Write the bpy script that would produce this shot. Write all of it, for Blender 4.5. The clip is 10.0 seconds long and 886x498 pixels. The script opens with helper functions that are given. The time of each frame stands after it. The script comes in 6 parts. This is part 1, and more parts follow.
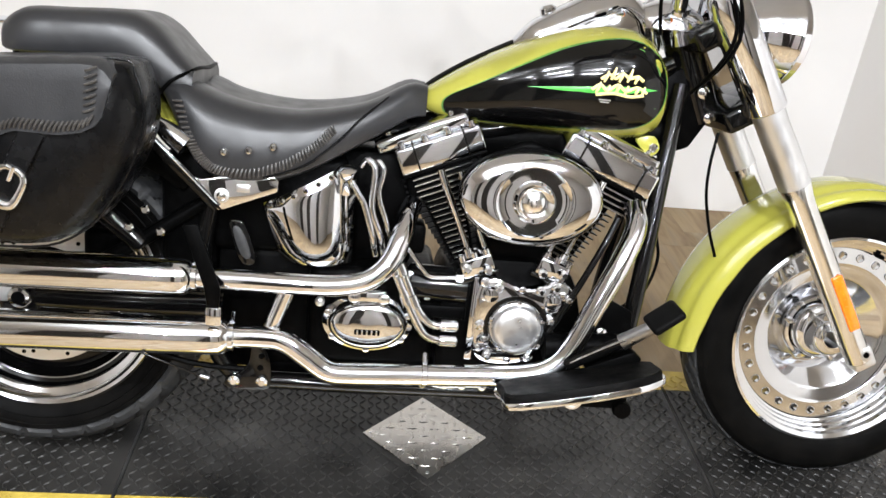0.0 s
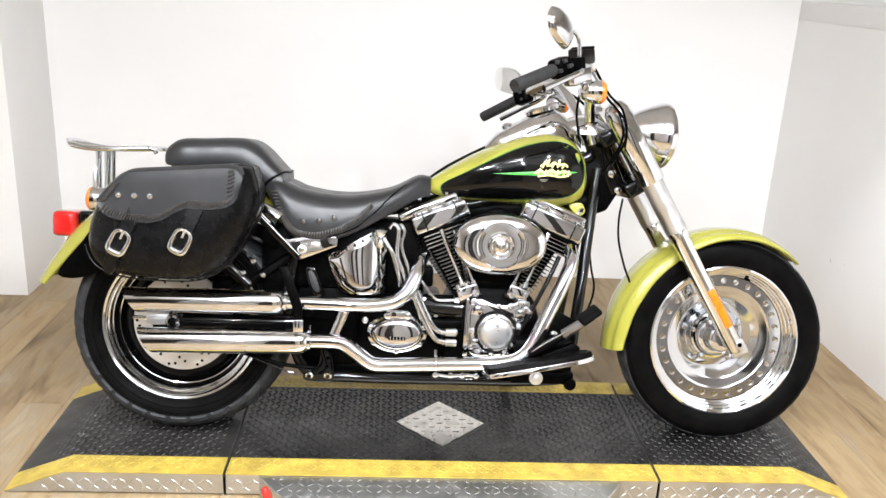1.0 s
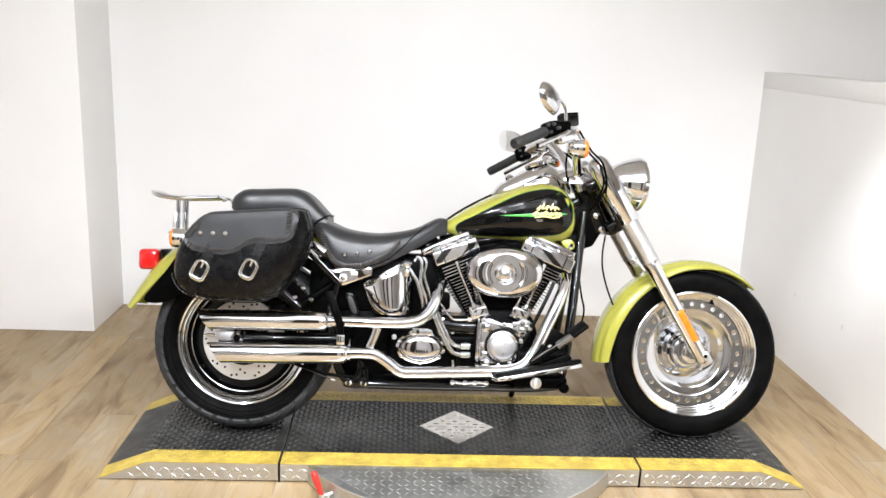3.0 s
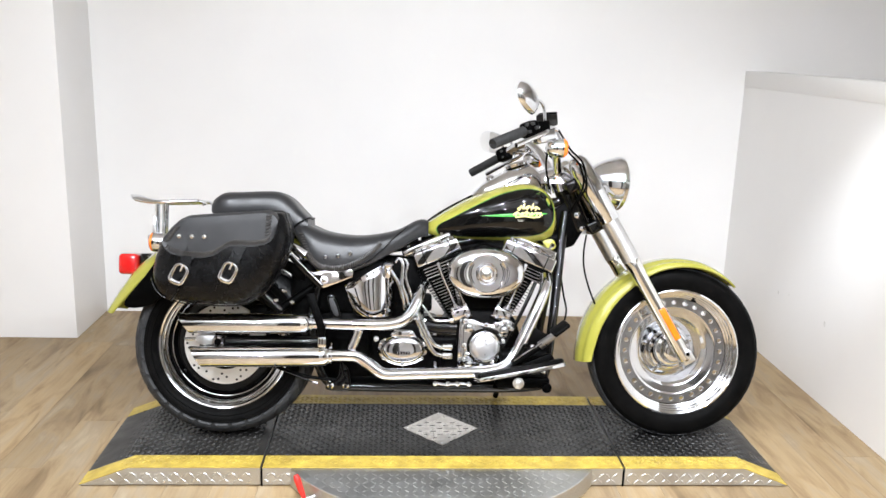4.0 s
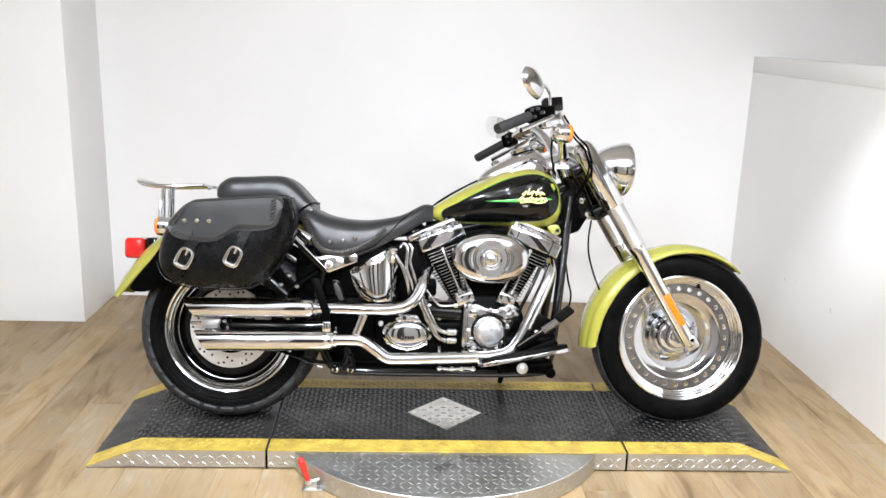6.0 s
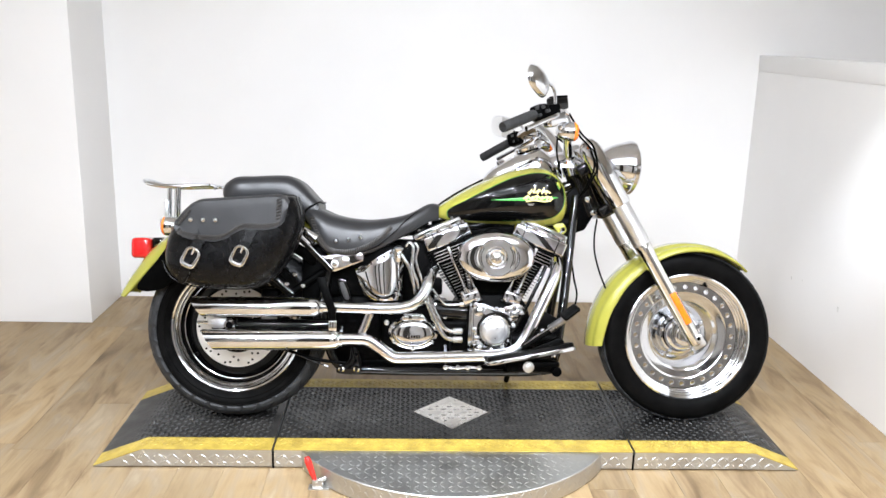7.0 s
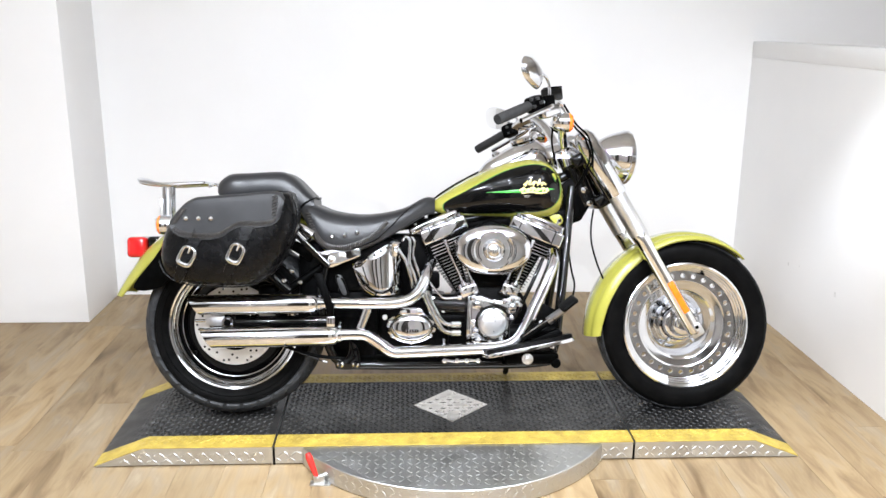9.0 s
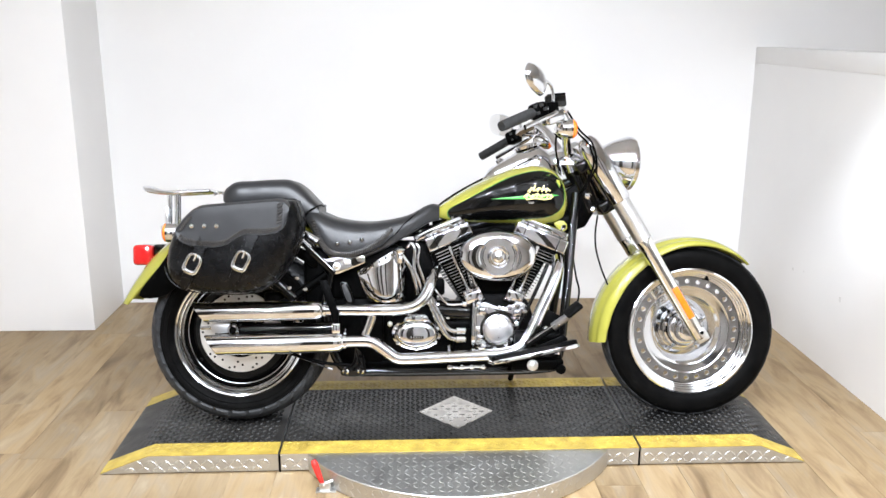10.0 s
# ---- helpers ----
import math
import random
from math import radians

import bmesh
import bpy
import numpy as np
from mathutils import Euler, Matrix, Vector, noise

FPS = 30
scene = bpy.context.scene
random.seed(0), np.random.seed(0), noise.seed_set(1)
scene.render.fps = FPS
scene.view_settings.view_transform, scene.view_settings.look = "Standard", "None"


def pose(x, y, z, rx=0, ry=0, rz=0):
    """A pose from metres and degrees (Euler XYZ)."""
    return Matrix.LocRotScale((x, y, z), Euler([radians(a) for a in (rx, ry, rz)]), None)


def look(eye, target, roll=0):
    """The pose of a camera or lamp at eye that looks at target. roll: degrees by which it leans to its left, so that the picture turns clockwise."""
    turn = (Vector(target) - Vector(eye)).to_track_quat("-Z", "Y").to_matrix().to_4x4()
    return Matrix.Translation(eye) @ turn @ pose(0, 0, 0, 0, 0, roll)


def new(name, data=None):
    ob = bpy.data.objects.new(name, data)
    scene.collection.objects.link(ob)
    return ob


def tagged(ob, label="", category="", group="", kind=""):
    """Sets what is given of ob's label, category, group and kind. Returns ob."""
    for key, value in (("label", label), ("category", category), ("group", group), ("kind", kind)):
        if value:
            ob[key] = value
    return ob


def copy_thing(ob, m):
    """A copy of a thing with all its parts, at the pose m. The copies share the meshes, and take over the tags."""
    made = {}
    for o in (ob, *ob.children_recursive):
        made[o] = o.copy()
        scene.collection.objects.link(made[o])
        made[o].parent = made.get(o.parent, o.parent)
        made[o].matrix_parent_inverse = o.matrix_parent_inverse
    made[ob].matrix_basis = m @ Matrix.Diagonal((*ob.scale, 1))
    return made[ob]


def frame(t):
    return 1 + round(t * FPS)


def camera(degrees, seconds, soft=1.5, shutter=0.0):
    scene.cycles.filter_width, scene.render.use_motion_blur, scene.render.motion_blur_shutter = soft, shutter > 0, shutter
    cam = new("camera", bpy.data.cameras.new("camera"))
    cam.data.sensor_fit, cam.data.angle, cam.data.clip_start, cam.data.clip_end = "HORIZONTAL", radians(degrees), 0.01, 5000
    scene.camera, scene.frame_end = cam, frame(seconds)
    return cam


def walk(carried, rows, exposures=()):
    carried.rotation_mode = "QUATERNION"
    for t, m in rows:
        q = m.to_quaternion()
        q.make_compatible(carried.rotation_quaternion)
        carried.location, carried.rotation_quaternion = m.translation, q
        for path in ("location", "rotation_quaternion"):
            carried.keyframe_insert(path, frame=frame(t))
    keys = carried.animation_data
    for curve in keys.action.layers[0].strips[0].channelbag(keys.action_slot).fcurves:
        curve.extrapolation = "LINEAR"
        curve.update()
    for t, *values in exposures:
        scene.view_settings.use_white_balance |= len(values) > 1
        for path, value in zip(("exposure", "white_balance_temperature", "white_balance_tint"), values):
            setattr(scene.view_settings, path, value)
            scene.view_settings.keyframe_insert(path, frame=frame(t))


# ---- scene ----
cam = camera(55.0, 10.0)
PATH = [
    (0, (-0.164, -1.504, 1.287), (0.03, 0.277, 0.399), 6.42),
    (0.2, (-0.159, -1.686, 1.319), (0.014, 0.104, 0.444), 4.99),
    (0.5, (-0.169, -1.973, 1.363), (-0.054, -0.14, 0.571), 2.61),
    (0.8, (-0.178, -2.209, 1.404), (-0.083, -0.322, 0.75), 1.67),
    (1, (-0.162, -2.366, 1.422), (-0.043, -0.469, 0.8), 2.96),
    (1.2, (-0.146, -2.5, 1.426), (-0.088, -0.607, 0.785), 3.91),
    (1.5, (-0.145, -2.663, 1.447), (-0.085, -0.759, 0.837), 4),
    (1.8, (-0.188, -2.801, 1.448), (-0.117, -0.865, 0.95), 2.47),
    (2, (-0.229, -2.867, 1.464), (-0.159, -0.931, 0.966), 2.07),
    (2.5, (-0.226, -2.91, 1.472), (-0.142, -0.972, 0.983), 2.45),
    (4, (-0.177, -2.912, 1.457), (-0.062, -0.971, 0.99), 1.76),
    (4.5, (-0.169, -2.917, 1.46), (-0.072, -0.978, 0.978), 2.1),
    (5, (-0.168, -2.917, 1.454), (-0.068, -0.98, 0.964), 2.09),
    (5.5, (-0.164, -2.915, 1.457), (-0.065, -0.981, 0.957), 1.88),
    (7, (-0.163, -2.92, 1.441), (-0.081, -0.983, 0.948), 1.55),
    (7.5, (-0.164, -2.918, 1.443), (-0.083, -0.984, 0.941), 0.69),
    (8, (-0.162, -2.913, 1.445), (-0.076, -0.981, 0.937), 0.44),
    (8.5, (-0.163, -2.913, 1.445), (-0.074, -0.981, 0.936), 0.56),
    (9, (-0.165, -2.912, 1.451), (-0.074, -0.982, 0.936), 0.5),
    (9.5, (-0.169, -2.913, 1.45), (-0.082, -0.98, 0.945), 0.52),
    (10, (-0.168, -2.919, 1.451), (-0.086, -0.984, 0.952), 0.19),
]
walk(cam, [(t, look(eye, target, roll)) for t, eye, target, roll in PATH],
     exposures=[(0.0, -0.12, 6600, 10), (0.5, -0.02, 6600, 10), (1.0, 0.02, 6600, 10), (2.5, 0.02, 6600, 10), (4.0, -0.06, 6450, 10), (5.5, -0.10, 6450, 10), (7.0, 0.0, 6350, 10), (10.0, 0.04, 6300, 10)])


# ---- light ----
world = bpy.data.worlds.new("world")
world.use_nodes = True
scene.world = world
world.node_tree.nodes["Background"].inputs["Color"].default_value = (1, 1, 1, 1)
world.node_tree.nodes["Background"].inputs["Strength"].default_value = 0.05

ROOM_W, ROOM_E, ROOM_N, ROOM_S, ROOM_H = -3.4, 1.663, 1.585, -5.2, 2.9
LAMPS = [(x, y) for y in (-3.9, -2.8, -1.7) for x in (-1.28, -0.40, 0.48, 1.36)]
LAMP_DOWN, LAMP_UP, LAMP_DROP, LAMP_TILT = 19.8, 8.5, 0.40, 27


# ---- materials ----
def shader(name, color, rough=0.5, metal=0.0, coat=0.0, spec=0.5):
    m = bpy.data.materials.new(name)
    m.use_nodes = True
    b = m.node_tree.nodes["Principled BSDF"]
    b.inputs["Base Color"].default_value = (*color, 1)
    b.inputs["Roughness"].default_value = rough
    b.inputs["Metallic"].default_value = metal
    b.inputs["Coat Weight"].default_value = coat
    b.inputs["Coat Roughness"].default_value = 0.03
    b.inputs["Specular IOR Level"].default_value = spec
    return m, m.node_tree, b


def noise_node(nt, scale, detail=4.0, stretch=(1, 1, 1), coords="Object"):
    tc, mp, nz = (nt.nodes.new(k) for k in ("ShaderNodeTexCoord", "ShaderNodeMapping", "ShaderNodeTexNoise"))
    mp.inputs["Scale"].default_value = stretch
    nz.inputs["Scale"].default_value, nz.inputs["Detail"].default_value = scale, detail
    nt.links.new(tc.outputs[coords], mp.inputs["Vector"])
    nt.links.new(mp.outputs["Vector"], nz.inputs["Vector"])
    return nz


def ramp_node(nt, fac, stops):
    r = nt.nodes.new("ShaderNodeValToRGB")
    while len(r.color_ramp.elements) < len(stops):
        r.color_ramp.elements.new(0.5)
    for e, (p, c) in zip(r.color_ramp.elements, stops):
        e.position, e.color = p, (*c, 1)
    nt.links.new(fac, r.inputs["Fac"])
    return r


def bump_on(nt, b, height, strength, distance=0.002):
    n = nt.nodes.new("ShaderNodeBump")
    n.inputs["Strength"].default_value, n.inputs["Distance"].default_value = strength, distance
    nt.links.new(height, n.inputs["Height"])
    nt.links.new(n.outputs["Normal"], b.inputs["Normal"])


def vary_rough(nt, b, scale, lo, hi, stretch=(1, 1, 1)):
    nz = noise_node(nt, scale, 5, stretch)
    mr = nt.nodes.new("ShaderNodeMapRange")
    mr.inputs["From Min"].default_value, mr.inputs["From Max"].default_value = 0.3, 0.7
    mr.inputs["To Min"].default_value, mr.inputs["To Max"].default_value = lo, hi
    nt.links.new(nz.outputs["Fac"], mr.inputs["Value"])
    nt.links.new(mr.outputs["Result"], b.inputs["Roughness"])
    return nz


def metal(name, color, lo, hi, bump=0.0, scale=30):
    m, nt, b = shader(name, color, lo, 1.0)
    nz = vary_rough(nt, b, scale, lo, hi)
    if bump:
        bump_on(nt, b, nz.outputs["Fac"], bump, 0.001)
    return m


def mottled(name, c1, c2, scale, lo, hi, bump=0.0, bump_scale=None, coat=0.0, spec=0.5, stretch=(1, 1, 1), dist=0.002):
    m, nt, b = shader(name, c1, lo, 0.0, coat, spec)
    nz = noise_node(nt, scale, 6, stretch)
    r = ramp_node(nt, nz.outputs["Fac"], [(0.3, c1), (0.7, c2)])
    nt.links.new(r.outputs["Color"], b.inputs["Base Color"])
    vary_rough(nt, b, scale * 2.3, lo, hi, stretch)
    if bump:
        fine = noise_node(nt, bump_scale or scale * 6, 4)
        bump_on(nt, b, fine.outputs["Fac"], bump, dist)
    return m


CHROME = metal("chrome", (0.79, 0.805, 0.84), 0.02, 0.06)
POLISHED = metal("polished aluminium", (0.84, 0.84, 0.83), 0.12, 0.20, 0.02)
SATIN = metal("satin aluminium", (0.74, 0.745, 0.75), 0.28, 0.42, 0.03)
STEEL = metal("tread plate aluminium", (0.60, 0.60, 0.585), 0.36, 0.52, 0.08, 14)
PLATE = metal("worn bright aluminium", (0.56, 0.535, 0.50), 0.20, 0.36, 0.06, 18)
FIN = mottled("black fin enamel", (0.004, 0.004, 0.004), (0.008, 0.008, 0.008), 60, 0.30, 0.42, spec=0.06)
ROTOR = metal("ground brake steel", (0.80, 0.79, 0.77), 0.34, 0.48, 0.03, 40)
CAST = metal("polished cast wheel", (0.66, 0.67, 0.69), 0.06, 0.12, 0.02)
DARK_STEEL = metal("dark forged steel", (0.34, 0.34, 0.345), 0.25, 0.40, 0.03)
RIM = metal("polished rim", (0.78, 0.79, 0.81), 0.05, 0.12)
LIME = mottled("lime pearl paint", (0.300, 0.287, 0.046), (0.335, 0.322, 0.055), 900, 0.18, 0.26, coat=1.0, spec=0.3)
PEARL = mottled("green pinstripe", (0.05, 0.15, 0.03), (0.07, 0.19, 0.04), 60, 0.2, 0.3, coat=0.8)
BLACK = mottled("gloss black paint", (0.002, 0.002, 0.002), (0.003, 0.003, 0.003), 40, 0.06, 0.12, coat=0.2, spec=0.3)
BLACK_MATT = mottled("black powder coat", (0.0008, 0.0008, 0.0008), (0.0016, 0.0016, 0.0016), 50, 0.30, 0.45, 0.08, 500, spec=0.025)
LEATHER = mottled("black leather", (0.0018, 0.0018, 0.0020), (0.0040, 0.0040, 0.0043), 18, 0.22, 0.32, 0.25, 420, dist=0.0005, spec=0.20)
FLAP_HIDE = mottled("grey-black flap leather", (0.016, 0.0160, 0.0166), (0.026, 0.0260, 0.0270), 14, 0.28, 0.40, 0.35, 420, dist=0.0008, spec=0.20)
SEAT_HIDE = mottled("black seat vinyl", (0.014, 0.0141, 0.0150), (0.023, 0.0232, 0.0245), 12, 0.30, 0.42, 0.15, 600, dist=0.0006, spec=0.48)
THREAD = mottled("dark lacing", (0.022, 0.020, 0.019), (0.062, 0.058, 0.054), 80, 0.25, 0.4, spec=0.35)
RUBBER = mottled("tyre rubber", (0.0016, 0.0016, 0.0016), (0.0040, 0.0038, 0.0036), 25, 0.38, 0.55, 0.1, 300, spec=0.028)
# tyre rubber made lighter: the lamp sheen on the shoulders is in the colour
TREAD_SHEEN = mottled("worn tread rubber with painted sheen", (0.018, 0.0185, 0.0195), (0.034, 0.035, 0.0365), 30, 0.40, 0.55, 0.1, 300, spec=0.22)
GRIP = mottled("grip rubber", (0.014, 0.014, 0.014), (0.024, 0.024, 0.024), 60, 0.5, 0.65, 0.1, 500)
MAT = mottled("black tread mat", (0.0045, 0.0044, 0.0042), (0.030, 0.0285, 0.0265), 7, 0.24, 0.42, 0.10, 200, spec=0.30)
YELLOW = mottled("yellow edge tape", (0.33, 0.232, 0.040), (0.53, 0.392, 0.068), 22, 0.4, 0.6, 0.2, 160)
WALL = mottled("white wall paint", (0.805, 0.792, 0.773), (0.845, 0.832, 0.813), 1.5, 0.32, 0.42, 0.05, 260)
WALL_GREY = mottled("off-white wall paint", (0.78, 0.775, 0.765), (0.82, 0.815, 0.805), 1.5, 0.5, 0.65, 0.05, 260)
REFLECT_PALE = mottled("pale paint for reflections", (0.60, 0.605, 0.61), (0.66, 0.665, 0.67), 1.5, 0.5, 0.65, 0.05, 260)
SCUFF = mottled("scuffed paint", (0.60, 0.58, 0.55), (0.74, 0.73, 0.71), 60, 0.6, 0.7)
CEIL = mottled("ceiling paint", (0.755, 0.77, 0.785), (0.80, 0.815, 0.83), 2, 0.7, 0.85)
REFLECT_DARK = mottled("dark paint for reflections", (0.030, 0.028, 0.026), (0.045, 0.042, 0.039), 1.5, 0.5, 0.65, 0.05, 260)
SUBFLOOR = mottled("dark joint", (0.10, 0.08, 0.06), (0.13, 0.10, 0.07), 8, 0.7, 0.8)
ORANGE = mottled("orange reflector", (0.80, 0.15, 0.004), (0.86, 0.19, 0.008), 60, 0.15, 0.3, coat=0.8)
RED_LENS = mottled("red lens", (0.46, 0.008, 0.008), (0.52, 0.012, 0.010), 40, 0.1, 0.2, coat=0.8)
RED_GRIP = mottled("red handle dip", (0.60, 0.02, 0.015), (0.68, 0.03, 0.02), 40, 0.35, 0.5)
DECAL_YELLOW = mottled("pale yellow decal", (0.80, 0.68, 0.25), (0.86, 0.75, 0.32), 40, 0.25, 0.35, coat=0.8)
DECAL_GREEN = mottled("green decal", (0.05, 0.36, 0.05), (0.09, 0.46, 0.08), 14, 0.25, 0.35, coat=0.8)
LIT = shader("lamp bulb", (1, 1, 1))[0]
LIT.node_tree.nodes["Principled BSDF"].inputs["Emission Color"].default_value = (1, 0.96, 0.9, 1)
LIT.node_tree.nodes["Principled BSDF"].inputs["Emission Strength"].default_value = 9.0
GLASS = shader("clear lens", (0.95, 0.95, 0.95), 0.03)[0]
GLASS.node_tree.nodes["Principled BSDF"].inputs["Transmission Weight"].default_value = 0.85


def plank_material():
    m, nt, b = shader("light oak vinyl", (0.5, 0.4, 0.3), 0.4)
    info = nt.nodes.new("ShaderNodeObjectInfo")
    tc, mp, add = (nt.nodes.new(k) for k in ("ShaderNodeTexCoord", "ShaderNodeMapping", "ShaderNodeVectorMath"))
    mul = nt.nodes.new("ShaderNodeMath")
    mul.operation, mul.inputs[1].default_value = "MULTIPLY", 37.0
    nt.links.new(info.outputs["Random"], mul.inputs[0])
    nt.links.new(tc.outputs["Object"], add.inputs[0])
    nt.links.new(mul.outputs[0], add.inputs[1])
    mp.inputs["Scale"].default_value = (6.0, 1.3, 1.0)
    nt.links.new(add.outputs[0], mp.inputs["Vector"])
    nz = nt.nodes.new("ShaderNodeTexNoise")
    nz.inputs["Scale"].default_value, nz.inputs["Detail"].default_value, nz.inputs["Distortion"].default_value = 2.2, 7, 0.8
    nt.links.new(mp.outputs["Vector"], nz.inputs["Vector"])
    grain = ramp_node(nt, nz.outputs["Fac"], [(0.26, (0.163, 0.109, 0.056)), (0.40, (0.265, 0.188, 0.105)), (0.52, (0.335, 0.248, 0.142)), (0.62, (0.312, 0.243, 0.161)), (0.76, (0.414, 0.339, 0.229))])
    tone = ramp_node(nt, info.outputs["Random"], [(0.0, (0.77, 0.755, 0.73)), (0.35, (0.92, 0.885, 0.83)), (0.7, (0.95, 0.95, 0.95)), (1.0, (1.06, 1.02, 0.94))])
    mix = nt.nodes.new("ShaderNodeMix")
    mix.data_type, mix.blend_type = "RGBA", "MULTIPLY"
    mix.inputs[0].default_value = 1.0
    fine_map, fine = nt.nodes.new("ShaderNodeMapping"), nt.nodes.new("ShaderNodeTexNoise")
    fine_map.inputs["Scale"].default_value = (60.0, 3.0, 1.0)
    fine.inputs["Scale"].default_value, fine.inputs["Detail"].default_value = 2.0, 5
    nt.links.new(add.outputs[0], fine_map.inputs["Vector"])
    nt.links.new(fine_map.outputs["Vector"], fine.inputs["Vector"])
    streak = ramp_node(nt, fine.outputs["Fac"], [(0.3, (0.90, 0.89, 0.875)), (0.6, (1.0, 1.0, 1.0))])
    over = nt.nodes.new("ShaderNodeMix")
    over.data_type, over.blend_type = "RGBA", "MULTIPLY"
    over.inputs[0].default_value = 1.0
    nt.links.new(grain.outputs["Color"], over.inputs[6])
    nt.links.new(streak.outputs["Color"], over.inputs[7])
    nt.links.new(over.outputs[2], mix.inputs[6])
    nt.links.new(tone.outputs["Color"], mix.inputs[7])
    nt.links.new(mix.outputs[2], b.inputs["Base Color"])
    vary_rough(nt, b, 6, 0.42, 0.60)
    b.inputs["Specular IOR Level"].default_value = 0.28
    bump_on(nt, b, nz.outputs["Fac"], 0.08, 0.001)
    return m


PLANK = plank_material()


# ---- mesh helpers ----
def part(name, bm, material, parent=None, label=""):
    """One mesh object, under a thing or a part."""
    me = bpy.data.meshes.new(name)
    bmesh.ops.recalc_face_normals(bm, faces=bm.faces)
    bm.to_mesh(me)
    bm.free()
    me.shade_smooth()
    me.set_sharp_from_angle(angle=radians(38))
    me.materials.append(material)
    ob = new(name, me)
    if parent:
        ob.parent = parent
    if label:
        ob["label"] = label
    return ob


def empty(name, m=None):
    ob = new(name)
    ob.empty_display_size = 0.1
    if m:
        ob.matrix_world = m
    return ob


def box(x0, x1, y0, y1, z0, z1, bevel=0.0, segs=2, bm=None, m=None):
    own = bmesh.new()
    bmesh.ops.create_cube(own, size=1.0, matrix=Matrix.Translation(((x0 + x1) / 2, (y0 + y1) / 2, (z0 + z1) / 2)) @ Matrix.Diagonal((x1 - x0, y1 - y0, z1 - z0, 1)))
    if bevel:
        bmesh.ops.bevel(own, geom=own.edges[:], offset=bevel, segments=segs, affect="EDGES", profile=0.5)
    if m:
        bmesh.ops.transform(own, matrix=m, verts=own.verts[:])
    return join(bm, own)


def join(bm, own):
    if bm is None:
        return own
    me = bpy.data.meshes.new("tmp")
    own.to_mesh(me)
    own.free()
    bm.from_mesh(me)
    bpy.data.meshes.remove(me)
    return bm


def bridge(bm, rings, closed=True, caps=True, loop=False):
    """Skins rows of points; closed: each row is a ring."""
    vs = [[bm.verts.new(p) for p in r] for r in rings]
    n = len(vs[0])
    pairs = list(zip(vs, vs[1:])) + ([(vs[-1], vs[0])] if loop else [])
    for a, b in pairs:
        for i in range(n if closed else n - 1):
            j = (i + 1) % n
            bm.faces.new((a[i], a[j], b[j], b[i]))
    if caps and closed and not loop:
        bm.faces.new(vs[0][::-1])
        bm.faces.new(vs[-1])
    return bm


def spline(pts, steps):
    pts = [Vector(p) for p in pts]
    ext = [2 * pts[0] - pts[1], *pts, 2 * pts[-1] - pts[-2]]
    out = []
    for i in range(1, len(ext) - 2):
        p0, p1, p2, p3 = ext[i - 1:i + 3]
        for k in range(steps):
            t = k / steps
            out.append(0.5 * (2 * p1 + (p2 - p0) * t + (2 * p0 - 5 * p1 + 4 * p2 - p3) * t * t + (3 * p1 - p0 - 3 * p2 + p3) * t ** 3))
    return out + [pts[-1]]


def tube(pts, r, segs=14, steps=6, bm=None, flat=1.0, caps=True):
    """A swept round bar; r: one radius, or one for each point."""
    line = spline(pts, steps)
    rs = [r] * len(line) if not isinstance(r, (list, tuple)) else list(np.interp(np.linspace(0, len(r) - 1, len(line)), range(len(r)), r))
    own, rings = bmesh.new(), []
    tan = (line[1] - line[0]).normalized()
    side = tan.cross(Vector((0, 0, 1)) if abs(tan.z) < 0.9 else Vector((0, 1, 0))).normalized()
    for i, p in enumerate(line):
        t2 = (line[min(i + 1, len(line) - 1)] - line[max(i - 1, 0)]).normalized()
        side = (side - t2 * side.dot(t2)).normalized()
        up = t2.cross(side)
        rings.append([p + side * rs[i] * flat * math.cos(a) + up * rs[i] * math.sin(a) for a in [2 * math.pi * k / segs for k in range(segs)]])
    bridge(own, rings, caps=caps)
    return join(bm, own)


def rod(a, b, r, segs=16, bm=None, bevel=0.0):
    """A straight bar with softened ends."""
    a, b = Vector(a), Vector(b)
    d = (b - a).normalized()
    if bevel:
        return tube([a, a + d * 0.0005, a + d * bevel, b - d * bevel, b - d * 0.0005, b], [r - bevel, r - bevel, r, r, r - bevel, r - bevel], segs, 1, bm)
    return tube([a, b], r, segs, 1, bm)


def lathe(profile, m, segs=48, bm=None, closed=False, sx=1.0, sy=1.0):
    """Turns (radius, height) about the z axis of m."""
    own = bmesh.new()
    rings = [[m @ Vector((sx * r * math.cos(a), sy * r * math.sin(a), h)) for a in [2 * math.pi * k / segs for k in range(segs)]] for r, h in profile]
    bridge(own, rings, caps=not closed, loop=closed)
    return join(bm, own)


def prism(outline, y0, y1, bevel=0.0, bm=None):
    """A plate with an outline in x and z, between y0 and y1."""
    own = bmesh.new()
    bridge(own, [[Vector((x, y0, z)) for x, z in outline], [Vector((x, y1, z)) for x, z in outline]])
    if bevel:
        bmesh.ops.recalc_face_normals(own, faces=own.faces)
        bmesh.ops.bevel(own, geom=own.edges[:], offset=bevel, segments=2, affect="EDGES", profile=0.5)
    return join(bm, own)


def smooth_ring(pts, steps=4):
    """A closed smooth outline through (x, z) corners."""
    n, out = len(pts), []
    for i in range(n):
        p0, p1, p2, p3 = (Vector(pts[(i + k) % n]) for k in (-1, 0, 1, 2))
        for k in range(steps):
            t = k / steps
            out.append(tuple(0.5 * (2 * p1 + (p2 - p0) * t + (2 * p0 - 5 * p1 + 4 * p2 - p3) * t * t + (3 * p1 - p0 - 3 * p2 + p3) * t ** 3)))
    return out


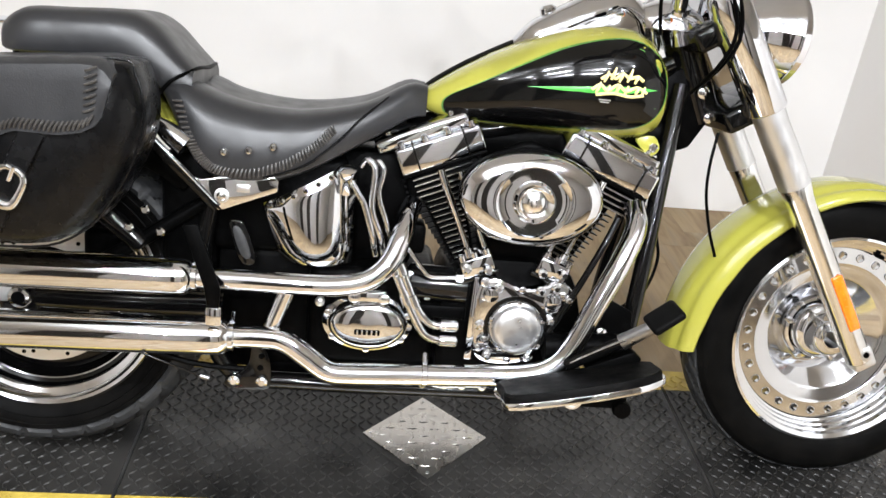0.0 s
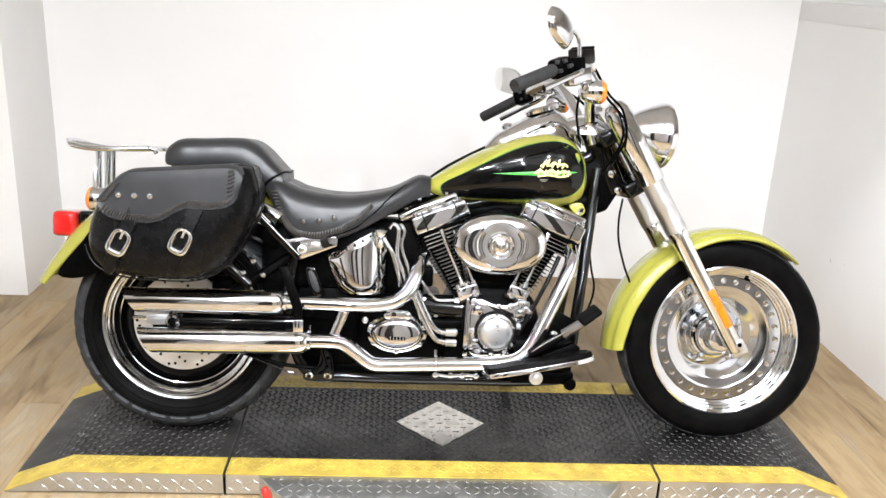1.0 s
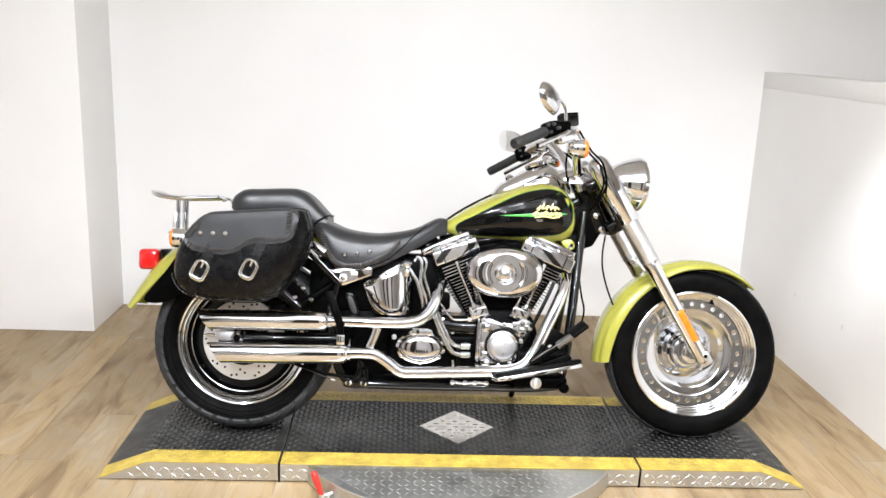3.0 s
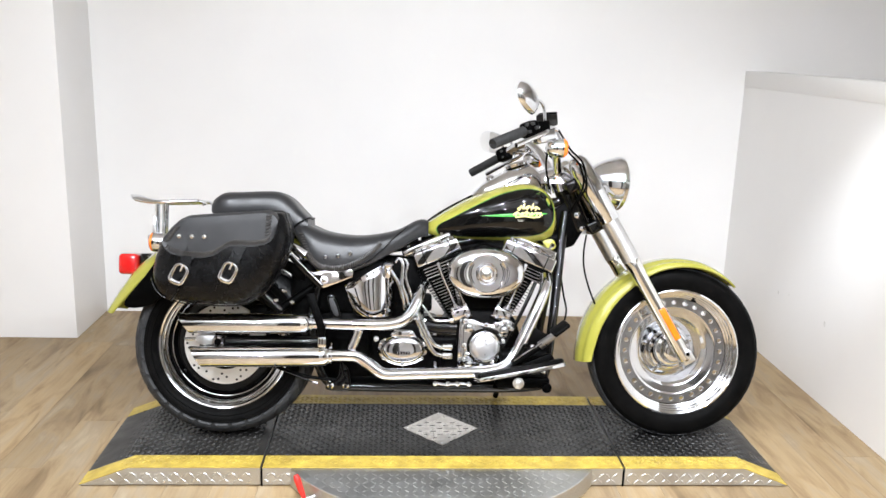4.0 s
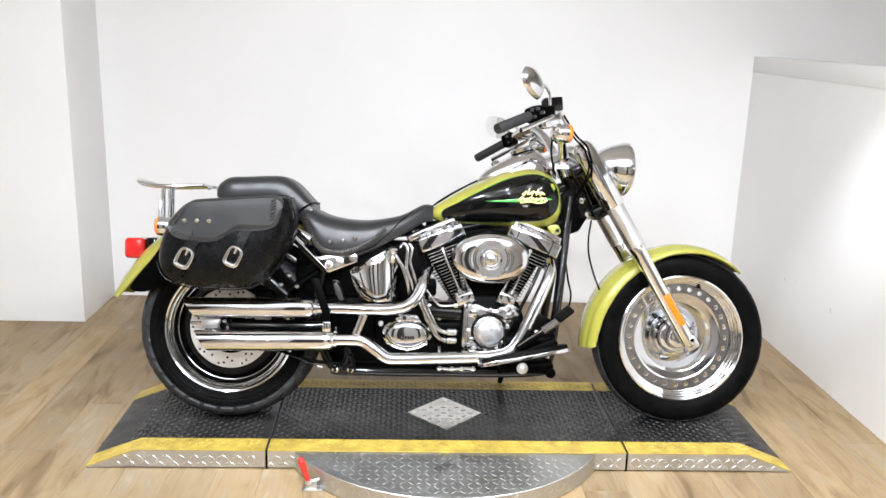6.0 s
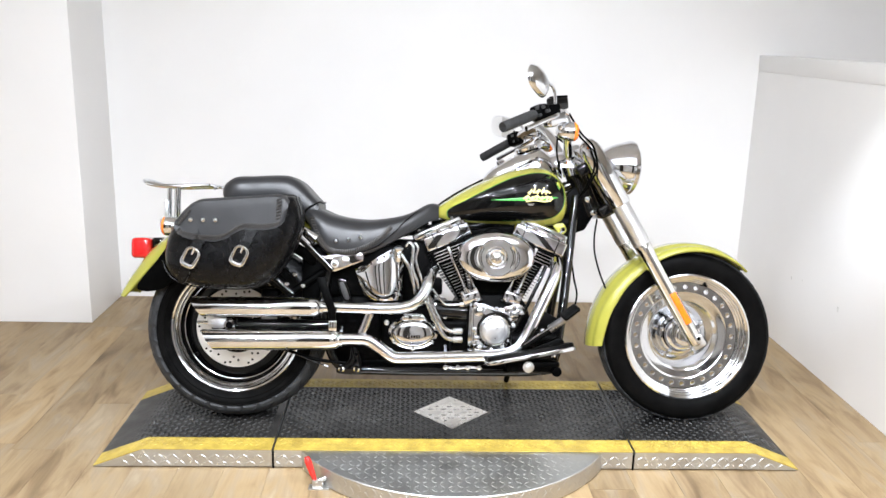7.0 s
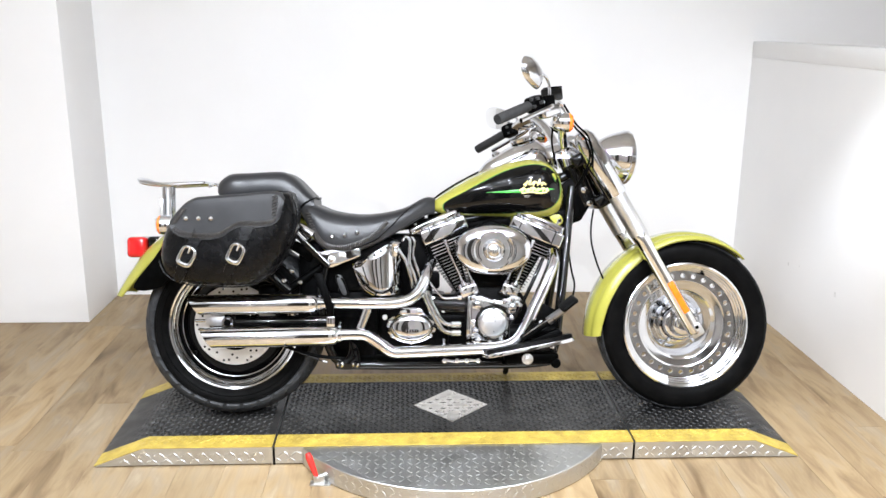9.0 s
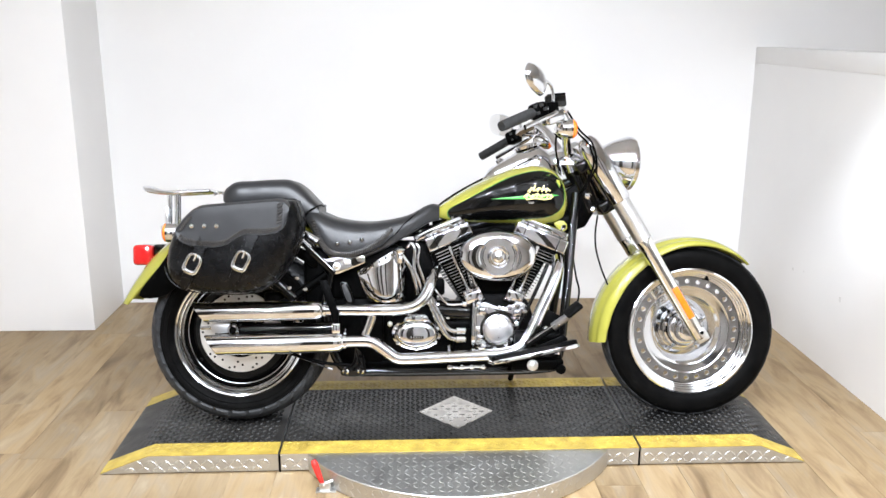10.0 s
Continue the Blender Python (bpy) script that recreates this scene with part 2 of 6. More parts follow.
def toward(x, y, z, ax=(0, -1, 0)):
    """A frame at a place whose z axis points along ax."""
    return Matrix.Translation((x, y, z)) @ Vector(ax).to_track_quat("Z", "Y").to_matrix().to_4x4()


# ---- room ----
def room():
    def wall(name, bm, mat, label):
        return tagged(part(name, bm, mat), label, "wall", kind="structure")
    wall("wall_north", box(-1.722, 4.6, ROOM_N, ROOM_N + 0.15, 0, ROOM_H), WALL, "smooth white painted back wall behind the motorcycle")
    wall("wall_pillar", box(ROOM_W, -1.722, 1.140, ROOM_N + 0.15, 0, ROOM_H, 0.004), WALL, "white painted wall projection with a square corner")
    east = wall("wall_east", box(ROOM_E, ROOM_E + 0.11, -1.35, ROOM_N, 0, 1.287), WALL, "white painted half-height side wall with small scuffs")
    tagged(part("trim", box(ROOM_E - 0.003, ROOM_E + 0.115, -1.355, ROOM_N - 0.002, 1.287, 1.369, 0.003), WALL), "white painted capping on the half-height wall", "trim", kind="structure")
    wall("wall_far_east", box(4.45, 4.6, ROOM_S, ROOM_N, 0, ROOM_H), WALL_GREY, "plain off-white wall of the space beyond the half wall")
    wall("wall_west", box(ROOM_W - 0.15, ROOM_W, ROOM_S, 1.140, 0, ROOM_H), WALL, "plain white painted side wall")
    # unseen south side: dark wall and pale piers, invented to stripe the chrome reflections
    wall("unseen_wall", box(ROOM_W - 0.15, 4.6, ROOM_S - 0.15, ROOM_S, 0, ROOM_H), REFLECT_DARK, "unseen charcoal wall added for dark bands in the chrome")
    for a, b in ((-3.39, -2.65), (-1.90, -1.05), (-0.30, 1.05), (1.75, 4.44)):
        wall("unseen_pier", box(a, b, ROOM_S, ROOM_S + 0.30, 0, ROOM_H, 0.004), REFLECT_PALE, "unseen pale grey wall section added for pale bands in the chrome")
    tagged(part("ceiling", box(ROOM_W - 0.15, 4.6, ROOM_S - 0.15, ROOM_N + 0.15, ROOM_H, ROOM_H + 0.1), CEIL), "plain white painted ceiling", "ceiling", kind="structure")
    for y, z, r in ((0.455, 0.347, 0.013), (0.91, 0.353, 0.009), (0.80, 0.372, 0.005)):
        blot = smooth_ring([(r * (0.7 + 0.5 * ((k * 37) % 11) / 11) * math.cos(k * math.pi / 4) * 0.7, r * (0.7 + 0.5 * ((k * 53) % 7) / 7) * math.sin(k * math.pi / 4)) for k in range(8)], 3)
        bm = bridge(bmesh.new(), [[Vector((ROOM_E - d, y + a, z + b)) for a, b in blot] for d in (-0.001, 0.0006)])
        tagged(part("scuff", bm, SCUFF, east), kind="stuff")


room()


def ceiling_lamp(tilt):
    """A small round spot on a stem, tipped towards the display; light from its upper face is an added fill."""
    root = empty("ceiling_lamp")
    head = pose(0, 0, -LAMP_DROP, tilt)
    part("rose", lathe([(0.001, 0.0), (0.030, 0.0), (0.030, -0.010), (0.012, -0.016), (0.001, -0.016)], Matrix.Identity(4), 24), SATIN, root)
    part("stem", rod((0, 0, -0.014), (0, 0, 0.004 - LAMP_DROP), 0.004), SATIN, root)
    part("dish", lathe([(0.001, 0.004), (0.030, 0.004), (0.034, 0.0), (0.034, -0.008), (0.019, -0.012), (0.001, -0.012)], head, 32), SATIN, root)
    part("bulb", lathe([(0.001, -0.0150), (0.018, -0.0150), (0.018, -0.0122), (0.001, -0.0122)], head, 24), LIT, root)
    return tagged(root, "small round metal spot lamp on a stem, switched on", "ceiling lamp", "lamps in the ceiling")


def lamp_light(m, size, watts, spread=138):
    data = bpy.data.lights.new("ceiling_light", "AREA")
    data.shape, data.size, data.energy, data.color = "DISK", size, watts, (0.895, 0.935, 1.0)
    data.spread = radians(spread)
    new("ceiling_light", data).matrix_world = m


lamp = ceiling_lamp(LAMP_TILT)
for i, (lx, ly) in enumerate(LAMPS):
    if i == 0:
        lamp.matrix_world = pose(lx, ly, ROOM_H)
    else:
        copy_thing(lamp, pose(lx, ly, ROOM_H))
    lamp_light(pose(lx, ly, ROOM_H - LAMP_DROP, LAMP_TILT) @ pose(0, 0, -0.018), 0.036, LAMP_DOWN)
    # added upward fill that brightens the ceiling for the chrome to reflect
    lamp_light(pose(lx, ly, ROOM_H - LAMP_DROP + 0.040, 180), 0.060, LAMP_UP)
# one narrow spot turned to the half-height wall
spot = ceiling_lamp(46)
spot.matrix_world = pose(0.75, -1.20, ROOM_H, 0, 0, -33)
lamp_light(pose(0.75, -1.20, ROOM_H - LAMP_DROP, 0, 0, -33) @ pose(0, 0, 0, 46) @ pose(0, 0, -0.018), 0.036, 0.8, 17)


# ---- platform ----
PLAT_H, PLAT_Y, RAMP_X, END_X = 0.068, 0.30, 1.04, 1.203


def tread(name, spots, size, height, material, parent, label=""):
    """Raised lozenges: spots are (origin, along, across, up) frames."""
    verts, faces = [], []
    for o, a, c in spots:
        n = a.cross(c).normalized()
        k = len(verts)
        l, w = size
        verts += [o + a * l, o + c * w, o - a * l, o - c * w, o + a * l * 0.55 + n * height, o + c * w * 0.45 + n * height, o - a * l * 0.55 + n * height, o - c * w * 0.45 + n * height]
        faces += [(k + i, k + (i + 1) % 4, k + 4 + (i + 1) % 4, k + 4 + i) for i in range(4)] + [(k + 4, k + 5, k + 6, k + 7)]
    me = bpy.data.meshes.new(name)
    me.from_pydata([tuple(v) for v in verts], [], faces)
    me.materials.append(material)
    ob = new(name, me)
    ob.parent = parent
    ob["kind"] = "stuff"
    if label:
        ob["label"] = label
    return ob


def slope(x):
    """The platform's top height."""
    return PLAT_H if abs(x) < RAMP_X else max(0.006, PLAT_H * (END_X - abs(x)) / (END_X - RAMP_X))


def top_spots(x0, x1, y0, y1, pitch, keep=lambda x, y: True):
    out = []
    for i in range(int((x1 - x0) / pitch)):
        for j in range(int((y1 - y0) / pitch)):
            x, y = x0 + (i + 0.5) * pitch, y0 + (j + 0.5) * pitch
            if not keep(x, y):
                continue
            ang = radians(45 if (i + j) % 2 else -45)
            d = Vector((0.001, 0, slope(x + 0.001) - slope(x))).normalized()
            a = d * math.cos(ang) + Vector((0, 1, 0)) * math.sin(ang)
            c = -d * math.sin(ang) + Vector((0, 1, 0)) * math.cos(ang)
            out.append((Vector((x, y, slope(x) + 0.0003)), a, c))
    return out


def face_spots(x0, x1, y, z0, z1, pitch):
    out = []
    for i in range(int((x1 - x0) / pitch)):
        for j in range(int((z1 - z0) / pitch + 0.5)):
            x, z = x0 + (i + 0.5) * pitch, z0 + (j + 0.5) * pitch
            if z + 0.010 < slope(x):
                ang = radians(45 if (i + j) % 2 else -45)
                out.append((Vector((x, y - 0.0003, z)), Vector((math.cos(ang), 0, math.sin(ang))), Vector((-math.sin(ang), 0, math.cos(ang)))))
    return out


def in_inlay(x, y, grow=0.0):
    return abs(x - 0.006) + abs(y + 0.002) < 0.138 + grow


def deck(xs, lift=0.0, y0=-PLAT_Y, y1=PLAT_Y, thick=None):
    """A strip of the platform's top: down to the floor, or a thin sheet."""
    bm = bmesh.new()
    rings = []
    for x in xs:
        t = slope(x) + lift
        b = min(0.007, t - 0.002) if thick is None else t - thick
        rings.append([Vector((x, y0, b)), Vector((x, y1, b)), Vector((x, y1, t)), Vector((x, y0, t))])
    return bridge(bm, rings)


def platform_panel(name, xs, label):
    root = empty(name)
    part("body", deck(xs), STEEL, root, "bare aluminium tread-plate side")
    # inset black base that paints the shadow gap along the floor
    part("gap_shade", box(min(xs) + 0.012, max(xs) - 0.012, -PLAT_Y + 0.012, PLAT_Y - 0.012, 0, 0.0075), RUBBER, root, "dark inset base for the shadow gap under the panel")
    inner = PLAT_Y - 0.082
    part("mat", deck(xs, lift=0.003, y0=-inner, y1=inner, thick=0.0025), MAT, root, "black tread-plate top")
    for s in (-1, 1):
        ya, yb = sorted((s * (inner + 0.0005), s * (PLAT_Y + 0.002)))
        part("edge_tape", deck(xs, lift=0.0036, y0=ya, y1=yb, thick=0.0032), YELLOW, root, "worn yellow hazard tape")
    lo, hi = min(xs), max(xs)
    tread("tread", [(o + Vector((0, 0, 0.003)), a, c) for o, a, c in top_spots(lo + 0.006, hi - 0.006, -inner, inner, 0.0188, lambda x, y: not in_inlay(x, y, 0.014))], (0.0115, 0.0036), 0.0028, MAT, root)
    for s in (-1, 1):
        tape = [(o + Vector((0, 0, 0.0036)), a, c) for o, a, c in top_spots(lo + 0.006, hi - 0.006, -PLAT_Y, PLAT_Y, 0.0188) if inner + 0.008 < s * o.y < PLAT_Y - 0.012]
        tread("tape_tread", tape, (0.0115, 0.0036), 0.0018, YELLOW, root)
    tread("side_tread", face_spots(lo + 0.004, hi - 0.004, -PLAT_Y, 0.006, 0.070, 0.0235), (0.0150, 0.0042), 0.0013, STEEL, root)
    return tagged(root, label, "platform", "panels of the motorcycle platform")


platform_panel("ramp_panel", [-END_X, -RAMP_X, -0.610], "black tread-plate ramp panel with yellow edges under the rear wheel")
platform_panel("centre_panel", [-0.602, 0.616], "black tread-plate centre panel with yellow edges and silver diamond")
platform_panel("ramp_panel", [0.624, RAMP_X, END_X - 0.006], "black tread-plate ramp panel with yellow edges under the front wheel")


# black strips added in the open gaps, as the shade down there
for jx in (-0.606, 0.620):
    tagged(part("dark_gap", box(jx - 0.0035, jx + 0.0035, -PLAT_Y + 0.002, PLAT_Y - 0.002, 0, 0.054, 0.001), RUBBER), "black strip added as the shade in the gap between platform panels", "joint strip", "joints of the platform")


def inlay():
    root = empty("diamond_plate")
    bm = bmesh.new()
    ring = [Vector((0.006 + 0.138 * math.cos(a), 0.138 * math.sin(a) - 0.002, 0)) for a in (0, math.pi / 2, math.pi, 3 * math.pi / 2)]
    bridge(bm, [[p + Vector((0, 0, PLAT_H + 0.0031)) for p in ring], [p + Vector((0, 0, PLAT_H + 0.0055)) for p in ring]])
    part("plate", bm, PLATE, root)
    tread("tread", [(o + Vector((0, 0, 0.0056)), (a + c) / math.sqrt(2), (c - a) / math.sqrt(2)) for o, a, c in top_spots(-0.132, 0.144, -0.140, 0.136, 0.0245, lambda x, y: in_inlay(x, y, -0.014))], (0.0115, 0.0034), 0.0012, PLATE, root)
    for sx, sy in ((1, 0), (-1, 0), (0, 1), (0, -1)):
        part("rivet", lathe([(0.004, 0.0), (0.004, 0.001), (0.002, 0.002)], Matrix.Translation((0.006 + sx * 0.122, sy * 0.122 - 0.002, PLAT_H + 0.0054)), 10), SATIN, root)
    tagged(root, "square aluminium tread plate set diamond-wise on the mat", "metal plate")


inlay()


def turntable():
    """A round tread-plate disc under the centre panel, its front showing."""
    root = empty("turntable")
    R, N = 0.592, 72
    angs = [math.pi + math.asin(0.303 / R) + (math.pi - 2 * math.asin(0.303 / R)) * k / N for k in range(N + 1)]
    ring = [Vector((R * math.cos(a), R * math.sin(a), 0)) for a in angs]
    bm = bmesh.new()
    bridge(bm, [[p + Vector((0, 0, 0.004)) for p in ring], [p + Vector((0, 0, 0.064)) for p in ring], [p * 0.995 + Vector((0, -0.001, 0.0665)) for p in ring]])
    part("disc", bm, STEEL, root, "round aluminium tread-plate disc")
    spots = []
    for i in range(44):
        for j in range(12):
            x, y = -0.578 + i * 0.0268, -0.313 - j * 0.0268
            if math.hypot(x, y) < R - 0.016:
                ang = radians(45 if (i + j) % 2 else -45)
                spots.append((Vector((x, y, 0.0667)), Vector((math.cos(ang), math.sin(ang), 0)), Vector((-math.sin(ang), math.cos(ang), 0))))
    tread("tread", spots, (0.0128, 0.0036), 0.0010, STEEL, root)
    rim = []
    for i in range(44):
        a = angs[0] + (angs[-1] - angs[0]) * (i + 0.5) / 44
        for j in range(3):
            t = radians(45 if (i + j) % 2 else -45)
            tang = Vector((-math.sin(a), math.cos(a), 0))
            rim.append((Vector((R * 1.0005 * math.cos(a), R * 1.0005 * math.sin(a), 0.015 + 0.0185 * j)), tang * math.cos(t) + Vector((0, 0, math.sin(t))), -tang * math.sin(t) + Vector((0, 0, math.cos(t)))))
    tread("rim_tread", rim, (0.0120, 0.0034), 0.0009, STEEL, root)
    tagged(root, "round aluminium tread-plate turntable half under the platform", "turntable")


turntable()


def toggle_clamp():
    root = empty("toggle_clamp", pose(-0.452, -0.425, 0))
    bm = box(-0.020, 0.046, -0.016, 0.016, 0.0, 0.005, 0.001)
    box(-0.008, 0.026, -0.010, -0.006, 0.004, 0.032, 0.001, bm=bm)
    box(-0.008, 0.026, 0.006, 0.010, 0.004, 0.032, 0.001, bm=bm)
    part("base", bm, STEEL, root, "zinc-plated clamp base")
    part("arm", tube([(-0.006, -0.004, 0.022), (0.020, 0.004, 0.028), (0.048, 0.012, 0.036), (0.066, 0.018, 0.040)], [0.006, 0.007, 0.0065, 0.006], 12, 4), STEEL, root)
    part("pad", lathe([(0.009, -0.018), (0.011, -0.010), (0.011, 0.008), (0.008, 0.013), (0.001, 0.014)], Matrix.Translation((0.066, 0.018, 0.036)), 14), SATIN, root, "steel clamp spindle")
    part("pivot", rod((0.006, -0.013, 0.024), (0.006, 0.013, 0.024), 0.0045, 10), SATIN, root)
    part("handle", tube([(0.002, 0.0, 0.024), (-0.008, 0.004, 0.050), (-0.022, 0.012, 0.088), (-0.027, 0.015, 0.102)], [0.006, 0.0095, 0.0115, 0.008], 14), RED_GRIP, root, "red dipped handle")
    tagged(root, "steel toggle clamp with a red handle beside the turntable", "clamp")


toggle_clamp()


# ---- motorcycle ----
# Its own frame: x forwards, y to its left, z up from the ground; it leans to its left on the stand.
BIKE = empty("motorcycle", pose(0.03, -0.032, 0.0795) @ pose(0, 0, 0, -12, 0.27, 0) @ Matrix.Scale(1.0133, 4))
tagged(BIKE, "lime and black cruiser motorcycle with chrome engine, leaning on its stand", "motorcycle")
REAR, FRONT = Vector((-0.787, 0, 0.312)), Vector((0.818, 0, 0.303))


def tyre(r, w, rim):
    """Half round section of a tyre as (radius, offset) pairs."""
    h = w / 2
    side = [(rim - 0.004, -h * 0.72), (rim + 0.004, -h * 0.80), (rim + (r - rim) * 0.30, -h * 0.97), (rim + (r - rim) * 0.52, -h), (r - 0.026, -h * 0.93), (r - 0.010, -h * 0.70), (r - 0.003, -h * 0.42), (r, 0)]
    return side + [(a, -b) for a, b in side[-2::-1]]


def tyre_parts(root, at, r, w, rim, count, band, label):
    """A tyre of smooth sidewalls and a tread cut by slanting grooves."""
    keys = tyre(r, w, rim)
    rows = []
    for (r0, y0), (r1, y1) in zip(keys, keys[1:]):
        n = 4 if min(r0, r1) > r - 0.03 else 2
        rows += [(r0 + (r1 - r0) * k / n, y0 + (y1 - y0) * k / n) for k in range(n)]
    rows.append(keys[-1])
    segs = count * 10

    def ring(rr, y, cut):
        u, out = abs(y) / (w / 2), []
        for k in range(segs):
            a = 2 * math.pi * k / segs
            slot = (k + int(round(20 * u)) * (1 if y > 0 else -1) + (5 if y > 0 else 0)) % 10
            deep = cut if slot in (0, 1) else 0.0
            out.append(at + Vector(((rr - deep) * math.cos(a), y, (rr - deep) * math.sin(a))))
        return out
    crown = [p for p in rows if p[0] > r - band]
    side = [p for p in rows if p[0] <= r - band]
    first, last = crown[0], crown[-1]
    inner = [(first[0] - 0.008, first[1] * 0.96), (last[0] - 0.008, last[1] * 0.96)]
    body = [p for p in side if p[1] < 0] + inner + [p for p in side if p[1] > 0]
    ob = part("tyre", bridge(bmesh.new(), [ring(a, b, 0.0) for a, b in body], loop=True), RUBBER, root, label)
    tread_rows = [(inner[0][0] - 0.001, inner[0][1])] + crown + [(inner[1][0] - 0.001, inner[1][1])]
    part("tread", bridge(bmesh.new(), [ring(a, b, 0.008 if 0 < i < len(tread_rows) - 1 and abs(b) > w * 0.10 else 0.0) for i, (a, b) in enumerate(tread_rows)], loop=True), TREAD_SHEEN, ob, "worn tread with slanting grooves, its grey sheen painted in")


def wheel_rear():
    root = empty("rear_wheel")
    root.parent = BIKE
    m = toward(*REAR)
    tyre_parts(root, REAR, 0.317, 0.200, 0.219, 30, 0.038, "wide black road tyre with slanting grooves")
    for k, rr in enumerate((0.246, 0.262)):
        part("sidewall_rib", lathe([(rr - 0.002, 0.0965 + 0.0018 * k), (rr, 0.0985 + 0.0018 * k), (rr + 0.002, 0.0970 + 0.0018 * k), (rr, 0.094)], m, 72, closed=True), RUBBER, root)
    lip = [(0.219, 0.070), (0.226, 0.080), (0.227, 0.085), (0.222, 0.088), (0.216, 0.085), (0.212, 0.076), (0.205, 0.069), (0.199, 0.067), (0.196, 0.063), (0.196, 0.058), (0.219, 0.058)]
    part("rim", lathe(lip, m, 96, closed=True), RIM, root, "polished chrome rim lip")
    # chrome inner wheel coloured black: its shade and dark reflections are painted in
    barrel = [(0.1965, 0.062), (0.194, 0.048), (0.187, 0.044), (0.184, 0.024), (0.178, 0.018), (0.176, 0.006), (0.218, 0.006), (0.218, 0.057)]
    part("barrel", lathe(barrel, m, 96, closed=True), BLACK, root, "stepped inner rim, gloss black for the dark it reflects")
    part("barrel_ring", lathe([(0.1875, 0.043), (0.1865, 0.0455), (0.184, 0.0445), (0.1835, 0.041)], m, 96, closed=True), RIM, root, "thin polished ring")
    part("disc_wheel", lathe([(0.184, 0.004), (0.176, 0.014), (0.165, 0.012), (0.10, 0.016), (0.06, 0.030), (0.02, 0.034), (0.02, -0.03), (0.19, -0.03)], m, 72), BLACK, root, "solid wheel disc, gloss black for the shade inside the rim")
    rot = part("brake_disc", lathe([(0.090, 0.056), (0.141, 0.056), (0.142, 0.058), (0.142, 0.061), (0.141, 0.062), (0.090, 0.062)], m, 72, closed=True), ROTOR, root, "drilled bright steel brake disc")
    bm = bmesh.new()
    for k in range(40):
        a = 2 * math.pi * (k // 4) / 10 + (0.0, 0.13, 0.21, 0.36)[k % 4]
        rr = (0.132, 0.126, 0.106, 0.117)[k % 4]
        lathe([(0.0042, 0.0560), (0.0042, 0.0628)], m @ Matrix.Translation((rr * math.cos(a), rr * math.sin(a), 0)), 8, bm)
    tagged(part("drilling", bm, BLACK_MATT, rot), kind="stuff")
    part("carrier", lathe([(0.03, 0.055), (0.092, 0.055), (0.092, 0.060), (0.06, 0.064), (0.03, 0.074)], m, 40), BLACK_MATT, root)
    for k in range(5):
        a = 2 * math.pi * k / 5 + 0.5
        part("bolt", lathe([(0.009, 0.058), (0.009, 0.066), (0.006, 0.068)], m @ Matrix.Translation((0.070 * math.cos(a), 0.070 * math.sin(a), 0)), 10), CHROME, root)
    a = radians(215)
    part("valve", lathe([(0.006, 0.02), (0.006, 0.045), (0.003, 0.048)], m @ Matrix.Translation((0.18 * math.cos(a), 0.18 * math.sin(a), 0)), 10), BLACK_MATT, root)


def holed_ring(m, count, r0, r1, hole, z0, z1):
    """A flat ring between two radii with a row of round holes through it."""
    bm, n = bmesh.new(), 16
    rc, hw, ha = (r0 + r1) / 2, (r1 - r0) / 2, math.pi / count

    def spot(r, a, z):
        return bm.verts.new(m @ Vector((r * math.cos(a), r * math.sin(a), z)))
    for k in range(count):
        a0 = 2 * math.pi * k / count
        rows = []
        for z in (z0, z1):
            inner, outer = [], []
            for j in range(n):
                c, q = math.cos(2 * math.pi * j / n), math.sin(2 * math.pi * j / n)
                inner.append(spot(rc + hole * c, a0 + hole * q / rc, z))
                big = 1 / max(abs(c), abs(q))
                outer.append(spot(rc + hw * c * big, a0 + ha * q * big, z))
            rows.append((inner, outer))
        (ia, oa), (ib, ob) = rows
        for j in range(n):
            i = (j + 1) % n
            bm.faces.new((ia[j], ia[i], oa[i], oa[j]))
            bm.faces.new((ib[j], ob[j], ob[i], ib[i]))
            bm.faces.new((ia[j], ib[j], ib[i], ia[i]))
    bmesh.ops.remove_doubles(bm, verts=bm.verts[:], dist=0.0002)
    return bm


